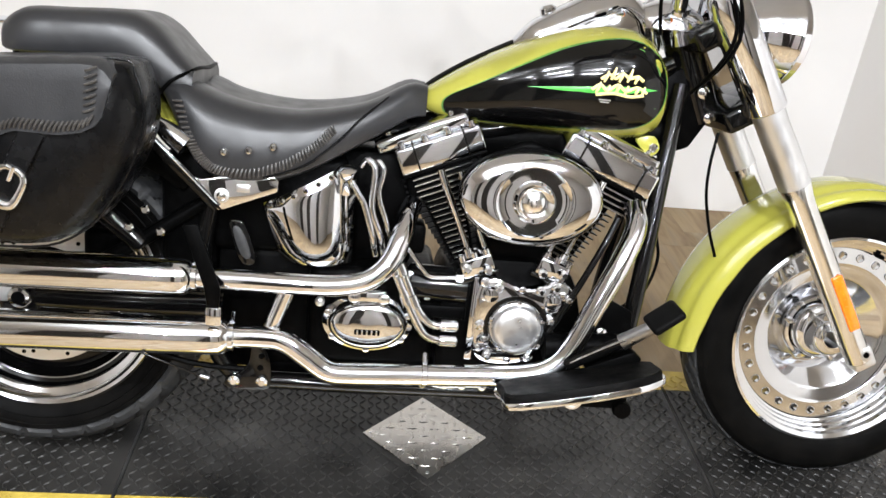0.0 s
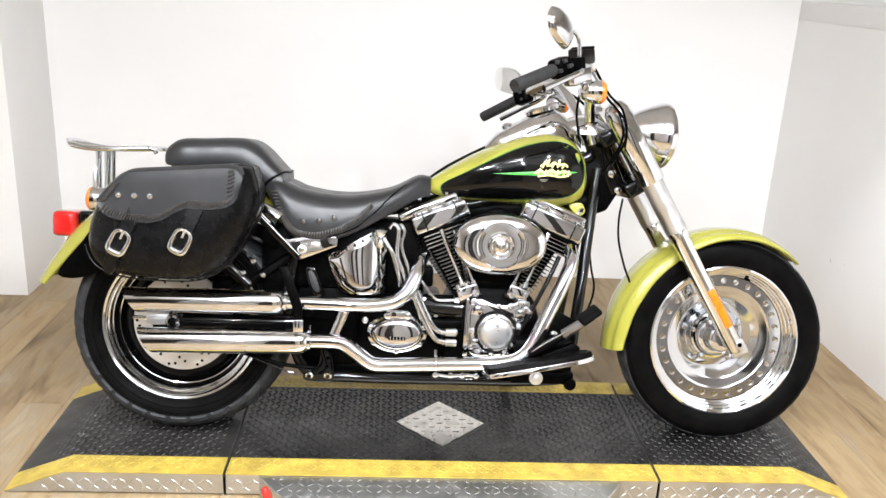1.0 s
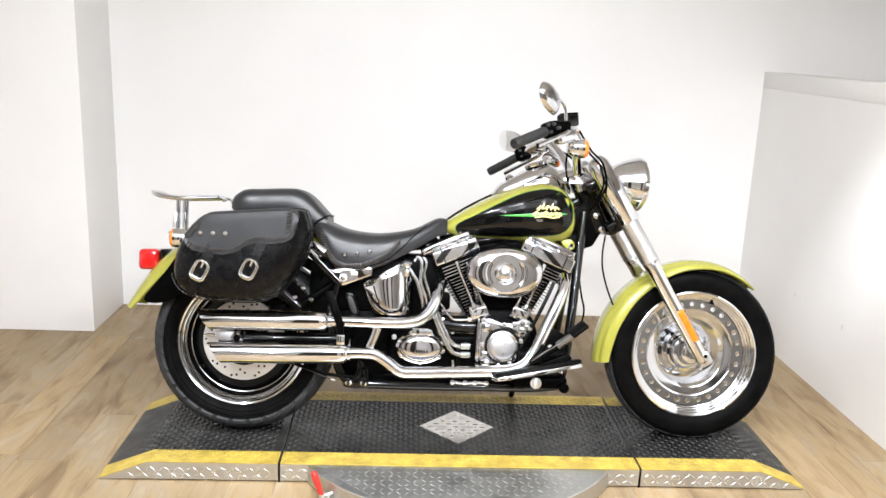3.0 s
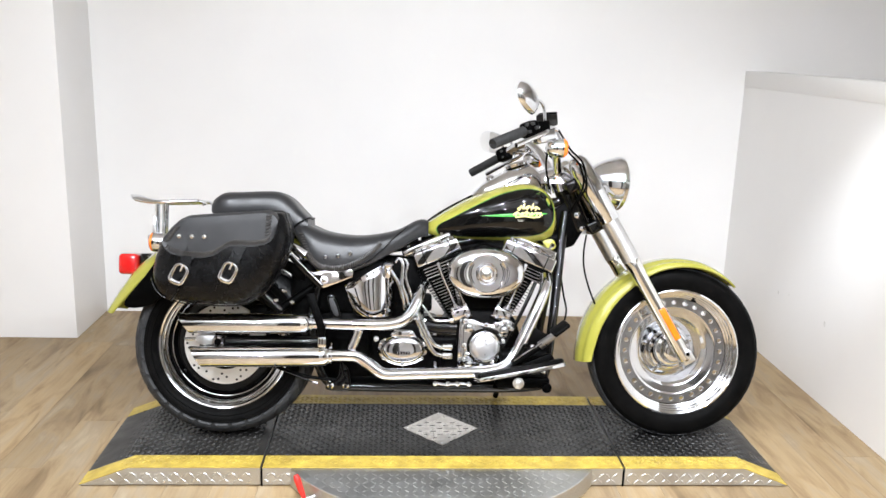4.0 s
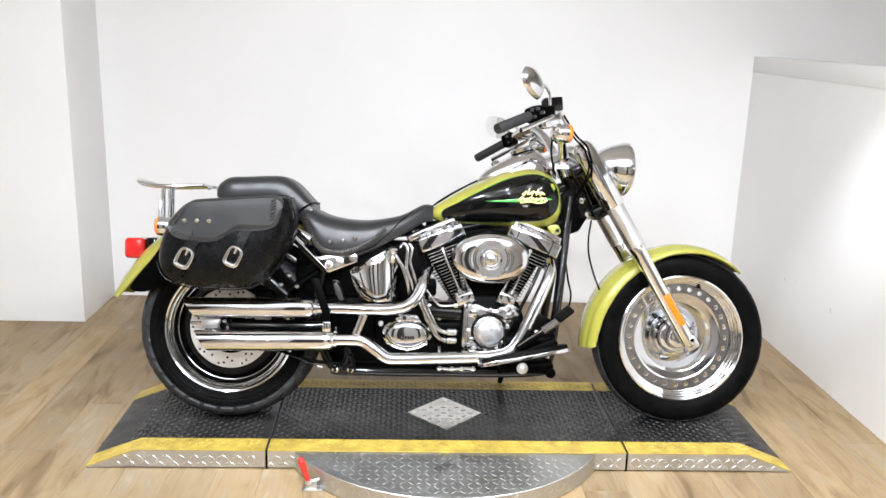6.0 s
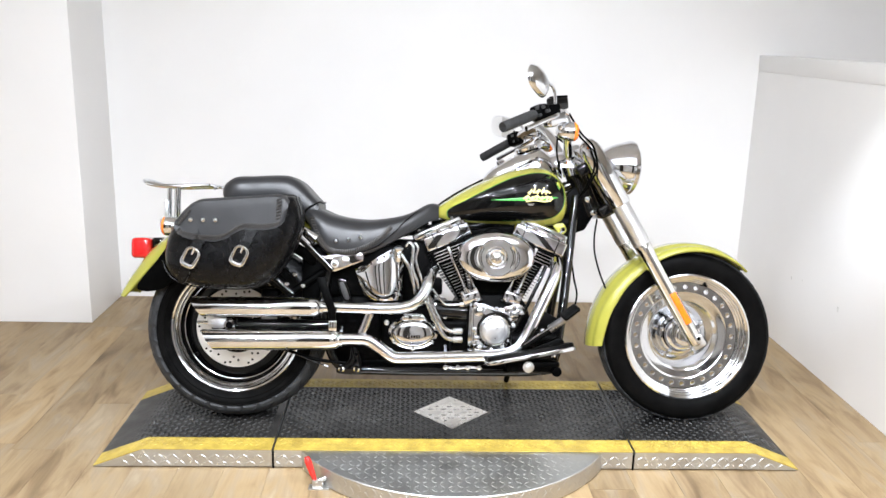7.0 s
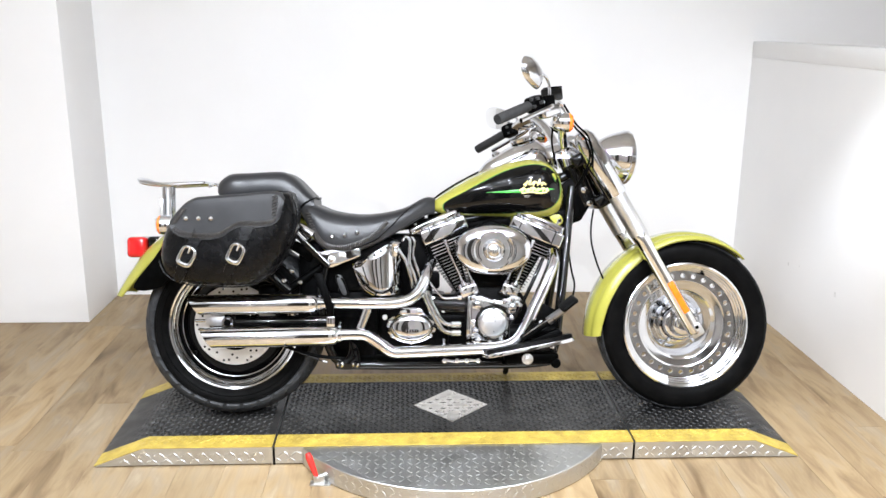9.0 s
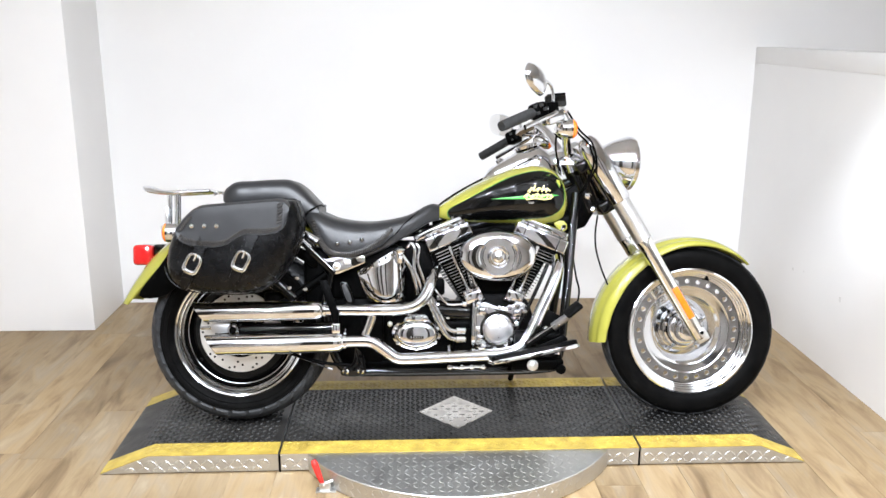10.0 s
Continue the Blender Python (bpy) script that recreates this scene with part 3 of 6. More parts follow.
def wheel_front():
    root = empty("front_wheel")
    root.parent = BIKE
    m = toward(*FRONT)
    tyre_parts(root, FRONT, 0.313, 0.130, 0.219, 30, 0.012, "black road tyre with slanting grooves")
    lip = [(0.219, 0.046), (0.226, 0.052), (0.227, 0.057), (0.222, 0.059), (0.214, 0.054), (0.212, 0.043), (0.208, 0.041), (0.206, 0.031), (0.202, 0.029), (0.200, 0.019), (0.196, 0.017), (0.194, 0.002), (0.219, 0.002)]
    part("rim", lathe(lip, m, 96, closed=True), RIM, root, "polished stepped rim")
    disc = part("disc_wheel", lathe([(0.160, 0.012), (0.157, 0.0102), (0.152, 0.0090), (0.132, 0.0062), (0.127, 0.0046), (0.124, 0.0022), (0.112, -0.0080), (0.098, -0.0198), (0.084, -0.0316), (0.076, -0.0384), (0.070, -0.0420), (0.050, -0.044), (0.048, -0.054), (0.066, -0.054), (0.082, -0.042), (0.104, -0.0230), (0.120, -0.0080), (0.132, 0.000), (0.160, 0.003)], m, 112, closed=True), CAST, root, "polished dished wheel disc")
    part("hole_ring", holed_ring(m, 28, 0.160, 0.194, 0.0078, 0.003, 0.012), CAST, disc, "polished ring with a row of round through holes")
    for k in range(28):
        a = 2 * math.pi * k / 28
        f = m @ Matrix.Translation((0.177 * math.cos(a), 0.177 * math.sin(a), 0.012))
        part("hole_lip", lathe([(0.0078, -0.001), (0.0098, -0.001), (0.0094, 0.0014), (0.0082, 0.0016)], f, 14, closed=True), CAST, disc)
    part("back_rim", lathe([(0.194, 0.003), (0.200, -0.020), (0.206, -0.034), (0.214, -0.050), (0.222, -0.056), (0.224, -0.050), (0.219, -0.040), (0.219, 0.0)], m, 96, closed=True), RIM, root)
    part("hub", lathe([(0.062, -0.05), (0.062, -0.012), (0.059, -0.004), (0.054, 0.000), (0.046, 0.002), (0.043, 0.006), (0.042, 0.030), (0.039, 0.038), (0.033, 0.042), (0.020, 0.043), (0.02, -0.05)], m, 64, closed=True), CHROME, root, "chrome stepped hub")
    part("hub_ring", lathe([(0.074, -0.05), (0.075, -0.034), (0.072, -0.028), (0.066, -0.026), (0.064, -0.030), (0.064, -0.05)], m, 64, closed=True), CHROME, root)
    for k in range(5):
        a = 2 * math.pi * k / 5 + 0.4
        part("bolt", lathe([(0.0075, -0.032), (0.0075, -0.018), (0.005, -0.014)], m @ Matrix.Translation((0.069 * math.cos(a), 0.072 * math.sin(a), 0)), 12), CHROME, root)
    part("brake_disc", lathe([(0.095, -0.056), (0.146, -0.056), (0.146, -0.062), (0.095, -0.062)], m, 60, closed=True), POLISHED, root)
    a = radians(70)
    part("valve", lathe([(0.005, 0.01), (0.005, 0.032), (0.003, 0.036)], m @ Matrix.Translation((0.197 * math.cos(a), 0.197 * math.sin(a), 0.01)), 10), BLACK_MATT, root)


wheel_rear()
wheel_front()


def fender(name, centre, stations, mat, label, thick=0.004, crease=0.0):
    """A mudguard: stations of (angle, radius), a domed section with side skirts."""
    bm, rings = bmesh.new(), []
    for ang, rad, hw, dp in stations:
        a = radians(ang)
        d = Vector((math.cos(a), 0, math.sin(a)))
        outer, inner = [], []
        n = 36
        for k in range(n + 1):
            u = -1 + 2 * k / n
            y = hw * math.sin(u * math.pi / 2) if abs(u) < 1 else hw * u
            fall = dp * (1 - math.cos(u * math.pi / 2)) ** 1.15 + crease * math.exp(-((abs(u) - 0.50) / 0.10) ** 2)
            outer.append(centre + d * (rad - fall) + Vector((0, y, 0)))
            inner.append(centre + d * (rad - fall - thick) + Vector((0, y * (1 - thick / hw), 0)))
        rings.append(outer + inner[::-1])
    bridge(bm, rings)
    return part(name, bm, mat, BIKE, label)


def angles(keys, n):
    ks = np.array(keys, float)
    return [(a, *(float(np.interp(a, ks[:, 0], ks[:, i])) for i in (1, 2, 3))) for a in np.linspace(ks[0, 0], ks[-1, 0], n)]


fender("front_fender", Vector((0.822, 0, 0.307)), angles([(48, 0.322, 0.046, 0.006), (57, 0.327, 0.070, 0.014), (75, 0.334, 0.080, 0.022), (100, 0.337, 0.085, 0.032), (130, 0.338, 0.085, 0.046), (155, 0.348, 0.084, 0.052), (175, 0.358, 0.080, 0.050), (187, 0.367, 0.072, 0.046)], 40), LIME, "lime green valanced front mudguard", crease=0.005)
fender("rear_fender", Vector((-0.790, 0, 0.318)), angles([(30, 0.446, 0.124, 0.030), (62, 0.444, 0.124, 0.030), (76, 0.425, 0.122, 0.045), (92, 0.405, 0.120, 0.058), (125, 0.398, 0.120, 0.06), (150, 0.404, 0.112, 0.05), (160, 0.414, 0.098, 0.04), (166, 0.424, 0.085, 0.03)], 36), LIME, "lime green rear mudguard with a flared tail")


def rear_end():
    part("fender_strut", prism(smooth_ring([(-1.118, 0.448), (-1.020, 0.452), (-0.90, 0.56), (-0.62, 0.585), (-0.52, 0.54), (-0.52, 0.58), (-0.62, 0.635), (-0.80, 0.70), (-0.96, 0.655), (-1.050, 0.545)], 4), -0.128, -0.112, 0.003), BLACK_MATT, BIKE, "black mudguard strut")
    lampb = part("tail_lamp", box(-1.094, -1.050, -0.042, 0.042, 0.560, 0.620, 0.010, 3), BLACK, BIKE, "black tail lamp housing")
    part("lens", box(-1.162, -1.094, -0.056, 0.056, 0.547, 0.619, 0.014, 3), RED_LENS, lampb, "red tail lamp lens")
    for s in (-1, 1):
        sig = part("turn_signal", lathe([(0.012, -0.050), (0.022, -0.040), (0.030, -0.020), (0.033, 0.0), (0.033, 0.012), (0.030, 0.014)], toward(-1.000, s * 0.155, 0.664, (-1, 0, 0)), 28), CHROME, BIKE, "chrome bullet turn signal")
        part("lens", lathe([(0.031, 0.012), (0.031, 0.018), (0.024, 0.024), (0.004, 0.027)], toward(-1.000, s * 0.155, 0.664, (-1, 0, 0)), 28), ORANGE, sig, "amber lens")
        part("signal_stalk", rod((-0.985, s * 0.155, 0.66), (-0.985, s * 0.06, 0.655), 0.008), CHROME, BIKE)
    rack = empty("luggage_rack")
    rack.parent = BIKE
    rail = [(-0.885, -0.085, 0.806), (-1.02, -0.095, 0.800), (-1.085, -0.085, 0.806), (-1.116, -0.05, 0.818), (-1.120, 0.0, 0.820), (-1.116, 0.05, 0.818), (-1.085, 0.085, 0.806), (-1.02, 0.095, 0.800), (-0.885, 0.085, 0.806)]
    part("rail", tube(rail, 0.0075, 12, 6), CHROME, rack, "chrome rack rail")
    for y in (-0.06, -0.02, 0.02, 0.06):
        part("bar", tube([(-0.89, y, 0.808), (-0.98, y, 0.803), (-1.07, y, 0.803), (-1.112, y, 0.816)], 0.0055, 10, 5, flat=1.3), CHROME, rack)
    part("crossbar", rod((-0.888, -0.085, 0.807), (-0.888, 0.085, 0.807), 0.0065), CHROME, rack)
    for s in (-1, 1):
        for x in ((-1.024, -1.000) if s < 0 else (-1.030,)):
            part("post", rod((x, s * 0.070, 0.675), (x, s * 0.070, 0.800), 0.0085), CHROME, rack)
        part("hook", tube([(-0.888, s * 0.075, 0.806), (-0.872, s * 0.072, 0.803), (-0.866, s * 0.070, 0.792)], 0.006, 10, 4), CHROME, rack)
        if s > 0:
            continue
        part("docking_plate", box(-1.052, -0.985, s * 0.082 - 0.005, s * 0.082 + 0.005, 0.664, 0.686, 0.003), CHROME, rack)
        part("latch", box(-1.036, -1.026, s * 0.082 - 0.006, s * 0.082 + 0.004, 0.69, 0.750, 0.002), SATIN, rack)


rear_end()


def saddlebag():
    root = empty("saddlebag")
    root.parent = BIKE
    # body: a D-shaped pouch that swells outwards
    outline = smooth_ring([(-0.976, 0.585), (-0.970, 0.533), (-0.941, 0.497), (-0.885, 0.477), (-0.80, 0.470), (-0.690, 0.474), (-0.624, 0.510), (-0.584, 0.564), (-0.553, 0.628), (-0.540, 0.690), (-0.552, 0.752), (-0.590, 0.775), (-0.85, 0.745), (-0.918, 0.715), (-0.958, 0.655)], 4)
    cx, cz = -0.75, 0.60
    bm, rings = bmesh.new(), []
    for y, k in ((-0.170, 0.93), (-0.178, 0.97), (-0.20, 1.0), (-0.270, 1.0), (-0.298, 0.985), (-0.318, 0.95), (-0.335, 0.89), (-0.348, 0.80), (-0.358, 0.66), (-0.366, 0.45), (-0.367, 0.2)):
        rings.append([Vector((cx + (x - cx) * k, y, cz + (z - cz) * k)) for x, z in outline])
    bridge(bm, rings)
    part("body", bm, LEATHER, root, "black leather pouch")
    part("piping", tube([Vector((x, -0.312, z)) + (Vector((x - cx, 0, z - cz))).normalized() * 0.0005 for x, z in outline[2:46]], 0.0022, 8, 1), LEATHER, root)
    # lid: drapes over the top and down the front with a scalloped edge
    n = 34
    xs = [-0.928 + 0.354 * k / n for k in range(n + 1)]
    low = [float(np.interp(x, (-0.928, -0.920, -0.90, -0.86, -0.80, -0.770, -0.740, -0.713, -0.648, -0.615, -0.592, -0.580, -0.574), (0.668, 0.648, 0.634, 0.624, 0.622, 0.630, 0.650, 0.663, 0.661, 0.667, 0.680, 0.700, 0.732))) for x in xs]
    top = [float(np.interp(x, (-0.928, -0.905, -0.88, -0.850, -0.62, -0.598, -0.582, -0.574), (0.690, 0.718, 0.742, 0.757, 0.777, 0.776, 0.768, 0.756))) for x in xs]
    rows = []
    for x, lo, hi in zip(xs, low, top):
        col = []
        for k in range(13):
            u = k / 12
            if u < 0.62:
                z, y = lo + (hi - 0.018 - lo) * u / 0.62, -0.373 + 0.008 * (u / 0.62)
            else:
                a = (u - 0.62) / 0.38
                b = min(1.0, a * 2.2) * math.pi / 2
                z, y = hi - 0.018 + 0.018 * math.sin(b), -0.365 + 0.03 * (1 - math.cos(b)) + max(0.0, a - 0.45) * 0.28
            col.append(Vector((x, y, z)))
        rows.append(col + [Vector((p.x, p.y + 0.006, p.z - (0.005 if i > 7 else 0.0))) for i, p in reversed(list(enumerate(col)))])
    bm = bmesh.new()
    bridge(bm, rows)
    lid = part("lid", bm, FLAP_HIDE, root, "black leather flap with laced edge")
    for k in range(46):
        x = -0.914 + 0.312 * k / 45
        z = float(np.interp(x, xs, low)) + 0.013
        part("stitch", tube([(x - 0.003, -0.3735, z - 0.008), (x, -0.3770, z - 0.001), (x + 0.005, -0.3735, z + 0.007)], 0.0021, 6, 2), THREAD, root)
    for side_x, z0, z1 in ((-0.914, 0.675, 0.715), (-0.606, 0.700, 0.760)):
        for k in range(7):
            z = z0 + (z1 - z0) * k / 6
            x = side_x + (0.028 * k / 6 if side_x < -0.8 else 0.003 * k / 6)
            part("stitch", tube([(x - 0.005, -0.3715, z - 0.002), (x + 0.003, -0.3745, z + 0.001), (x + 0.011, -0.3690, z + 0.005)], 0.0021, 6, 2), THREAD, root)
    for x in (-0.876, -0.837, -0.799):
        part("stud", lathe([(0.0085, 0.0), (0.0080, 0.003), (0.005, 0.006), (0.001, 0.007)], toward(x, -0.371, 0.689), 16), CHROME, lid, "domed chrome stud")
    for x, z, tilt in ((-0.873, 0.572, 25), (-0.722, 0.580, 24)):
        t = radians(tilt)
        up = Vector((math.sin(t), 0, math.cos(t)))
        sd = Vector((math.cos(t), 0, -math.sin(t)))
        o = Vector((x, -0.364, z))
        part("strap", strap_mesh(o, up, sd), LEATHER, root, "black leather strap")
        pts = [o + sd * 0.0205 * a + up * 0.0280 * b + Vector((0, -0.012, 0)) for a, b in ((-0.55, 1.0), (0.35, 1.0), (0.95, 0.65), (1.0, -0.2), (0.85, -0.8), (0.4, -1.0), (-0.5, -1.0), (-0.95, -0.75), (-1.0, 0.2), (-0.9, 0.75))]
        bk = part("buckle", tube(pts + pts[:1], [0.0052, 0.0052, 0.0056, 0.0064, 0.0076, 0.0086, 0.0084, 0.0070, 0.0058, 0.0052, 0.0052], 10, 4), CHROME, root, "oval chrome buckle")
        part("prong", rod(o + up * 0.034 + Vector((0, -0.018, 0)), o + up * 0.010 + Vector((0, -0.013, 0)), 0.0038), CHROME, bk)


def strap_mesh(o, up, sd):
    """A thick strap with rounded long edges and a tapered tail."""
    rings = []
    for h, d, w in ((0.092, 0.000, 0.0185), (0.06, -0.003, 0.0185), (0.02, -0.005, 0.0180), (-0.03, -0.005, 0.0170), (-0.058, 0.002, 0.0165), (-0.078, 0.013, 0.0150), (-0.094, 0.027, 0.0080)):
        c = o + up * h + Vector((0, d, 0))
        rings.append([c + sd * w * u + Vector((0, v, 0)) for u, v in ((-1, 0.004), (1, 0.004), (1, -0.003), (0.9, -0.0062), (-0.9, -0.0062), (-1, -0.003))])
    return bridge(bmesh.new(), rings)


saddlebag()


def padded(stations, name, mat, label, dish=0.0):
    """A cushion lofted along x: (x, top, bottom, half width)."""
    line = spline([(r[0], r[1], r[2]) for r in stations], 4)
    wid = spline([(r[3], 0, 0) for r in stations], 4)
    bm, rings = bmesh.new(), []
    for p, w in zip(line, wid):
        x, t, b, hw = p.x, p.y, p.z, w.x
        d = max(t - b, 0.004)
        prof = [(0.0, b), (0.55, b), (0.90, b + 0.01 * d), (0.97, b + 0.06 * d), (1.0, b + 0.22 * d), (1.0, b + 0.45 * d), (0.975, b + 0.66 * d), (0.92, b + 0.82 * d), (0.82, b + 0.93 * d), (0.66, b + 0.99 * d), (0.45, t - 0.1 * dish), (0.22, t - 0.6 * dish), (0.0, t - dish)]
        half = [Vector((x, -hw * u, z)) for u, z in prof]
        rings.append(half + [Vector((v.x, -v.y, v.z)) for v in half[-2:0:-1]])
    bridge(bm, rings)
    return part(name, bm, mat, BIKE, label)


def seats():
    seat = padded([(-0.552, 0.742, 0.708, 0.135), (-0.52, 0.740, 0.655, 0.160), (-0.49, 0.730, 0.600, 0.176), (-0.45, 0.714, 0.575, 0.184), (-0.38, 0.702, 0.571, 0.186), (-0.30, 0.702, 0.594, 0.176), (-0.20, 0.722, 0.650, 0.140), (-0.125, 0.760, 0.694, 0.098), (-0.088, 0.760, 0.702, 0.072)], "rider_seat", SEAT_HIDE, "black studded rider seat with laced skirt", 0.010)
    for x, z in ((-0.437, 0.626), (-0.395, 0.631), (-0.354, 0.640)):
        part("stud", lathe([(0.0078, 0.0), (0.0075, 0.003), (0.005, 0.006), (0.001, 0.0068)], toward(x, -0.1885, z), 16), CHROME, seat, "domed chrome stud")
    edge = [(-0.522, 0.704), (-0.499, 0.646), (-0.478, 0.612), (-0.450, 0.594), (-0.40, 0.590), (-0.348, 0.604), (-0.308, 0.626), (-0.275, 0.652), (-0.250, 0.680)]
    line = spline([(x, 0, z) for x, z in edge], 7)
    for a, b in zip(line[:-1], line[1:]):
        d = (b - a).normalized()
        nrm = Vector((-d.z, 0, d.x))
        hw = float(np.interp(a.x, (-0.552, -0.52, -0.49, -0.45, -0.38, -0.30, -0.20), (0.137, 0.162, 0.177, 0.185, 0.187, 0.177, 0.141)))
        c = Vector((a.x, -hw - 0.0008, a.z))
        part("stitch", tube([c - nrm * 0.007 - d * 0.002, c + Vector((0, -0.0020, 0)), c + nrm * 0.008 + d * 0.003], 0.0025, 6, 2), THREAD, seat)
    padded([(-0.838, 0.800, 0.770, 0.085), (-0.825, 0.818, 0.763, 0.115), (-0.79, 0.838, 0.760, 0.136), (-0.73, 0.842, 0.762, 0.138), (-0.64, 0.847, 0.765, 0.140), (-0.60, 0.843, 0.748, 0.140), (-0.565, 0.822, 0.722, 0.140), (-0.530, 0.786, 0.705, 0.138), (-0.503, 0.758, 0.708, 0.136)], "pillion_seat", SEAT_HIDE, "black padded pillion seat")
    seam = [(-0.560, -0.142, 0.708), (-0.538, -0.140, 0.734), (-0.512, -0.128, 0.750), (-0.501, -0.082, 0.757), (-0.499, 0.0, 0.754)]
    part("seat_seam", tube(seam + [(x, -y, z) for x, y, z in seam[-2::-1]], 0.0035, 8, 4), BLACK_MATT, seat)
    part("nose_seam", tube([(-0.160, -0.098, 0.735), (-0.184, -0.122, 0.716), (-0.214, -0.143, 0.689), (-0.234, -0.155, 0.666), (-0.265, -0.167, 0.638), (-0.293, -0.176, 0.615), (-0.332, -0.180, 0.597), (-0.37, -0.184, 0.585)], 0.0024, 8, 4), LEATHER, seat)
    part("seat_pan", prism([(-0.82, 0.742), (-0.62, 0.740), (-0.54, 0.690), (-0.30, 0.600), (-0.12, 0.690), (-0.14, 0.705), (-0.30, 0.66), (-0.52, 0.70), (-0.60, 0.766), (-0.82, 0.766)], -0.09, 0.09, 0.004), BLACK_MATT, BIKE)
    br = part("seat_bracket", prism([(-0.500, 0.580), (-0.476, 0.574), (-0.440, 0.582), (-0.352, 0.590), (-0.343, 0.580), (-0.345, 0.560), (-0.436, 0.523), (-0.446, 0.521)], -0.180, -0.168, 0.002), CHROME, BIKE, "chrome wedge-shaped side bracket")
    part("strut", tube([(-0.560, -0.176, 0.633), (-0.500, -0.178, 0.576), (-0.448, -0.178, 0.525)], 0.010, 10, 3, flat=0.5), BLACK, br, "gloss black bracket strut")
    part("strut_edge", tube([(-0.558, -0.183, 0.640), (-0.500, -0.184, 0.584), (-0.448, -0.184, 0.533)], 0.0016, 6, 3), CHROME, br)
    part("cone", tube([(-0.560, -0.160, 0.668), (-0.536, -0.165, 0.650), (-0.505, -0.168, 0.628)], [0.010, 0.018, 0.022], 16, 4), CHROME, br, "chrome tapered cover")
    part("washer", lathe([(0.013, 0), (0.013, 0.003), (0.006, 0.004)], toward(-0.440, -0.180, 0.548), 18), SATIN, br)
    part("bolt", lathe([(0.008, 0), (0.008, 0.006), (0.004, 0.009)], toward(-0.440, -0.182, 0.548), 12), CHROME, br)
    part("label", box(-0.415, -0.392, -0.1812, -0.1795, 0.556, 0.570, 0.0004, m=None), SATIN, br, "pale blank sticker")


seats()

# tank: half widths, bottoms and tops along x
TX = (-0.112, -0.10, -0.07, -0.03, 0.03, 0.10, 0.17, 0.24, 0.29, 0.325, 0.350, 0.364, 0.368)
TB = (0.722, 0.714, 0.704, 0.697, 0.691, 0.688, 0.686, 0.685, 0.686, 0.690, 0.702, 0.730, 0.755)
TT = (0.734, 0.746, 0.768, 0.795, 0.830, 0.864, 0.890, 0.904, 0.900, 0.882, 0.852, 0.810, 0.780)
TW = (0.030, 0.045, 0.066, 0.086, 0.108, 0.128, 0.140, 0.146, 0.144, 0.134, 0.114, 0.082, 0.040)


def tank_at(x):
    return tuple(float(np.interp(x, TX, v)) for v in (TB, TT, TW))


def tank_side(x, z, lift=0.0):
    """The tank's right-hand skin at x and z."""
    b, t, w = tank_at(x)
    u = abs((z - (b + t) / 2) / ((t - b) / 2))
    return -w * max(0.0, 1 - min(u, 0.999) ** 2.7) ** (1 / 2.2) - lift


def tank_patch(outline, lift, thick=0.0012, rings=10):
    cx = sum(p[0] for p in outline) / len(outline)
    cz = sum(p[1] for p in outline) / len(outline)
    rows = []
    for k in range(rings, -1, -1):
        f = max(k / rings, 0.02)
        rows.append([Vector((cx + (x - cx) * f, tank_side(cx + (x - cx) * f, cz + (z - cz) * f, lift), cz + (z - cz) * f)) for x, z in outline])
    rows.insert(0, [v + Vector((0, thick + 0.0006, 0)) for v in rows[0]])
    return bridge(bmesh.new(), rows)


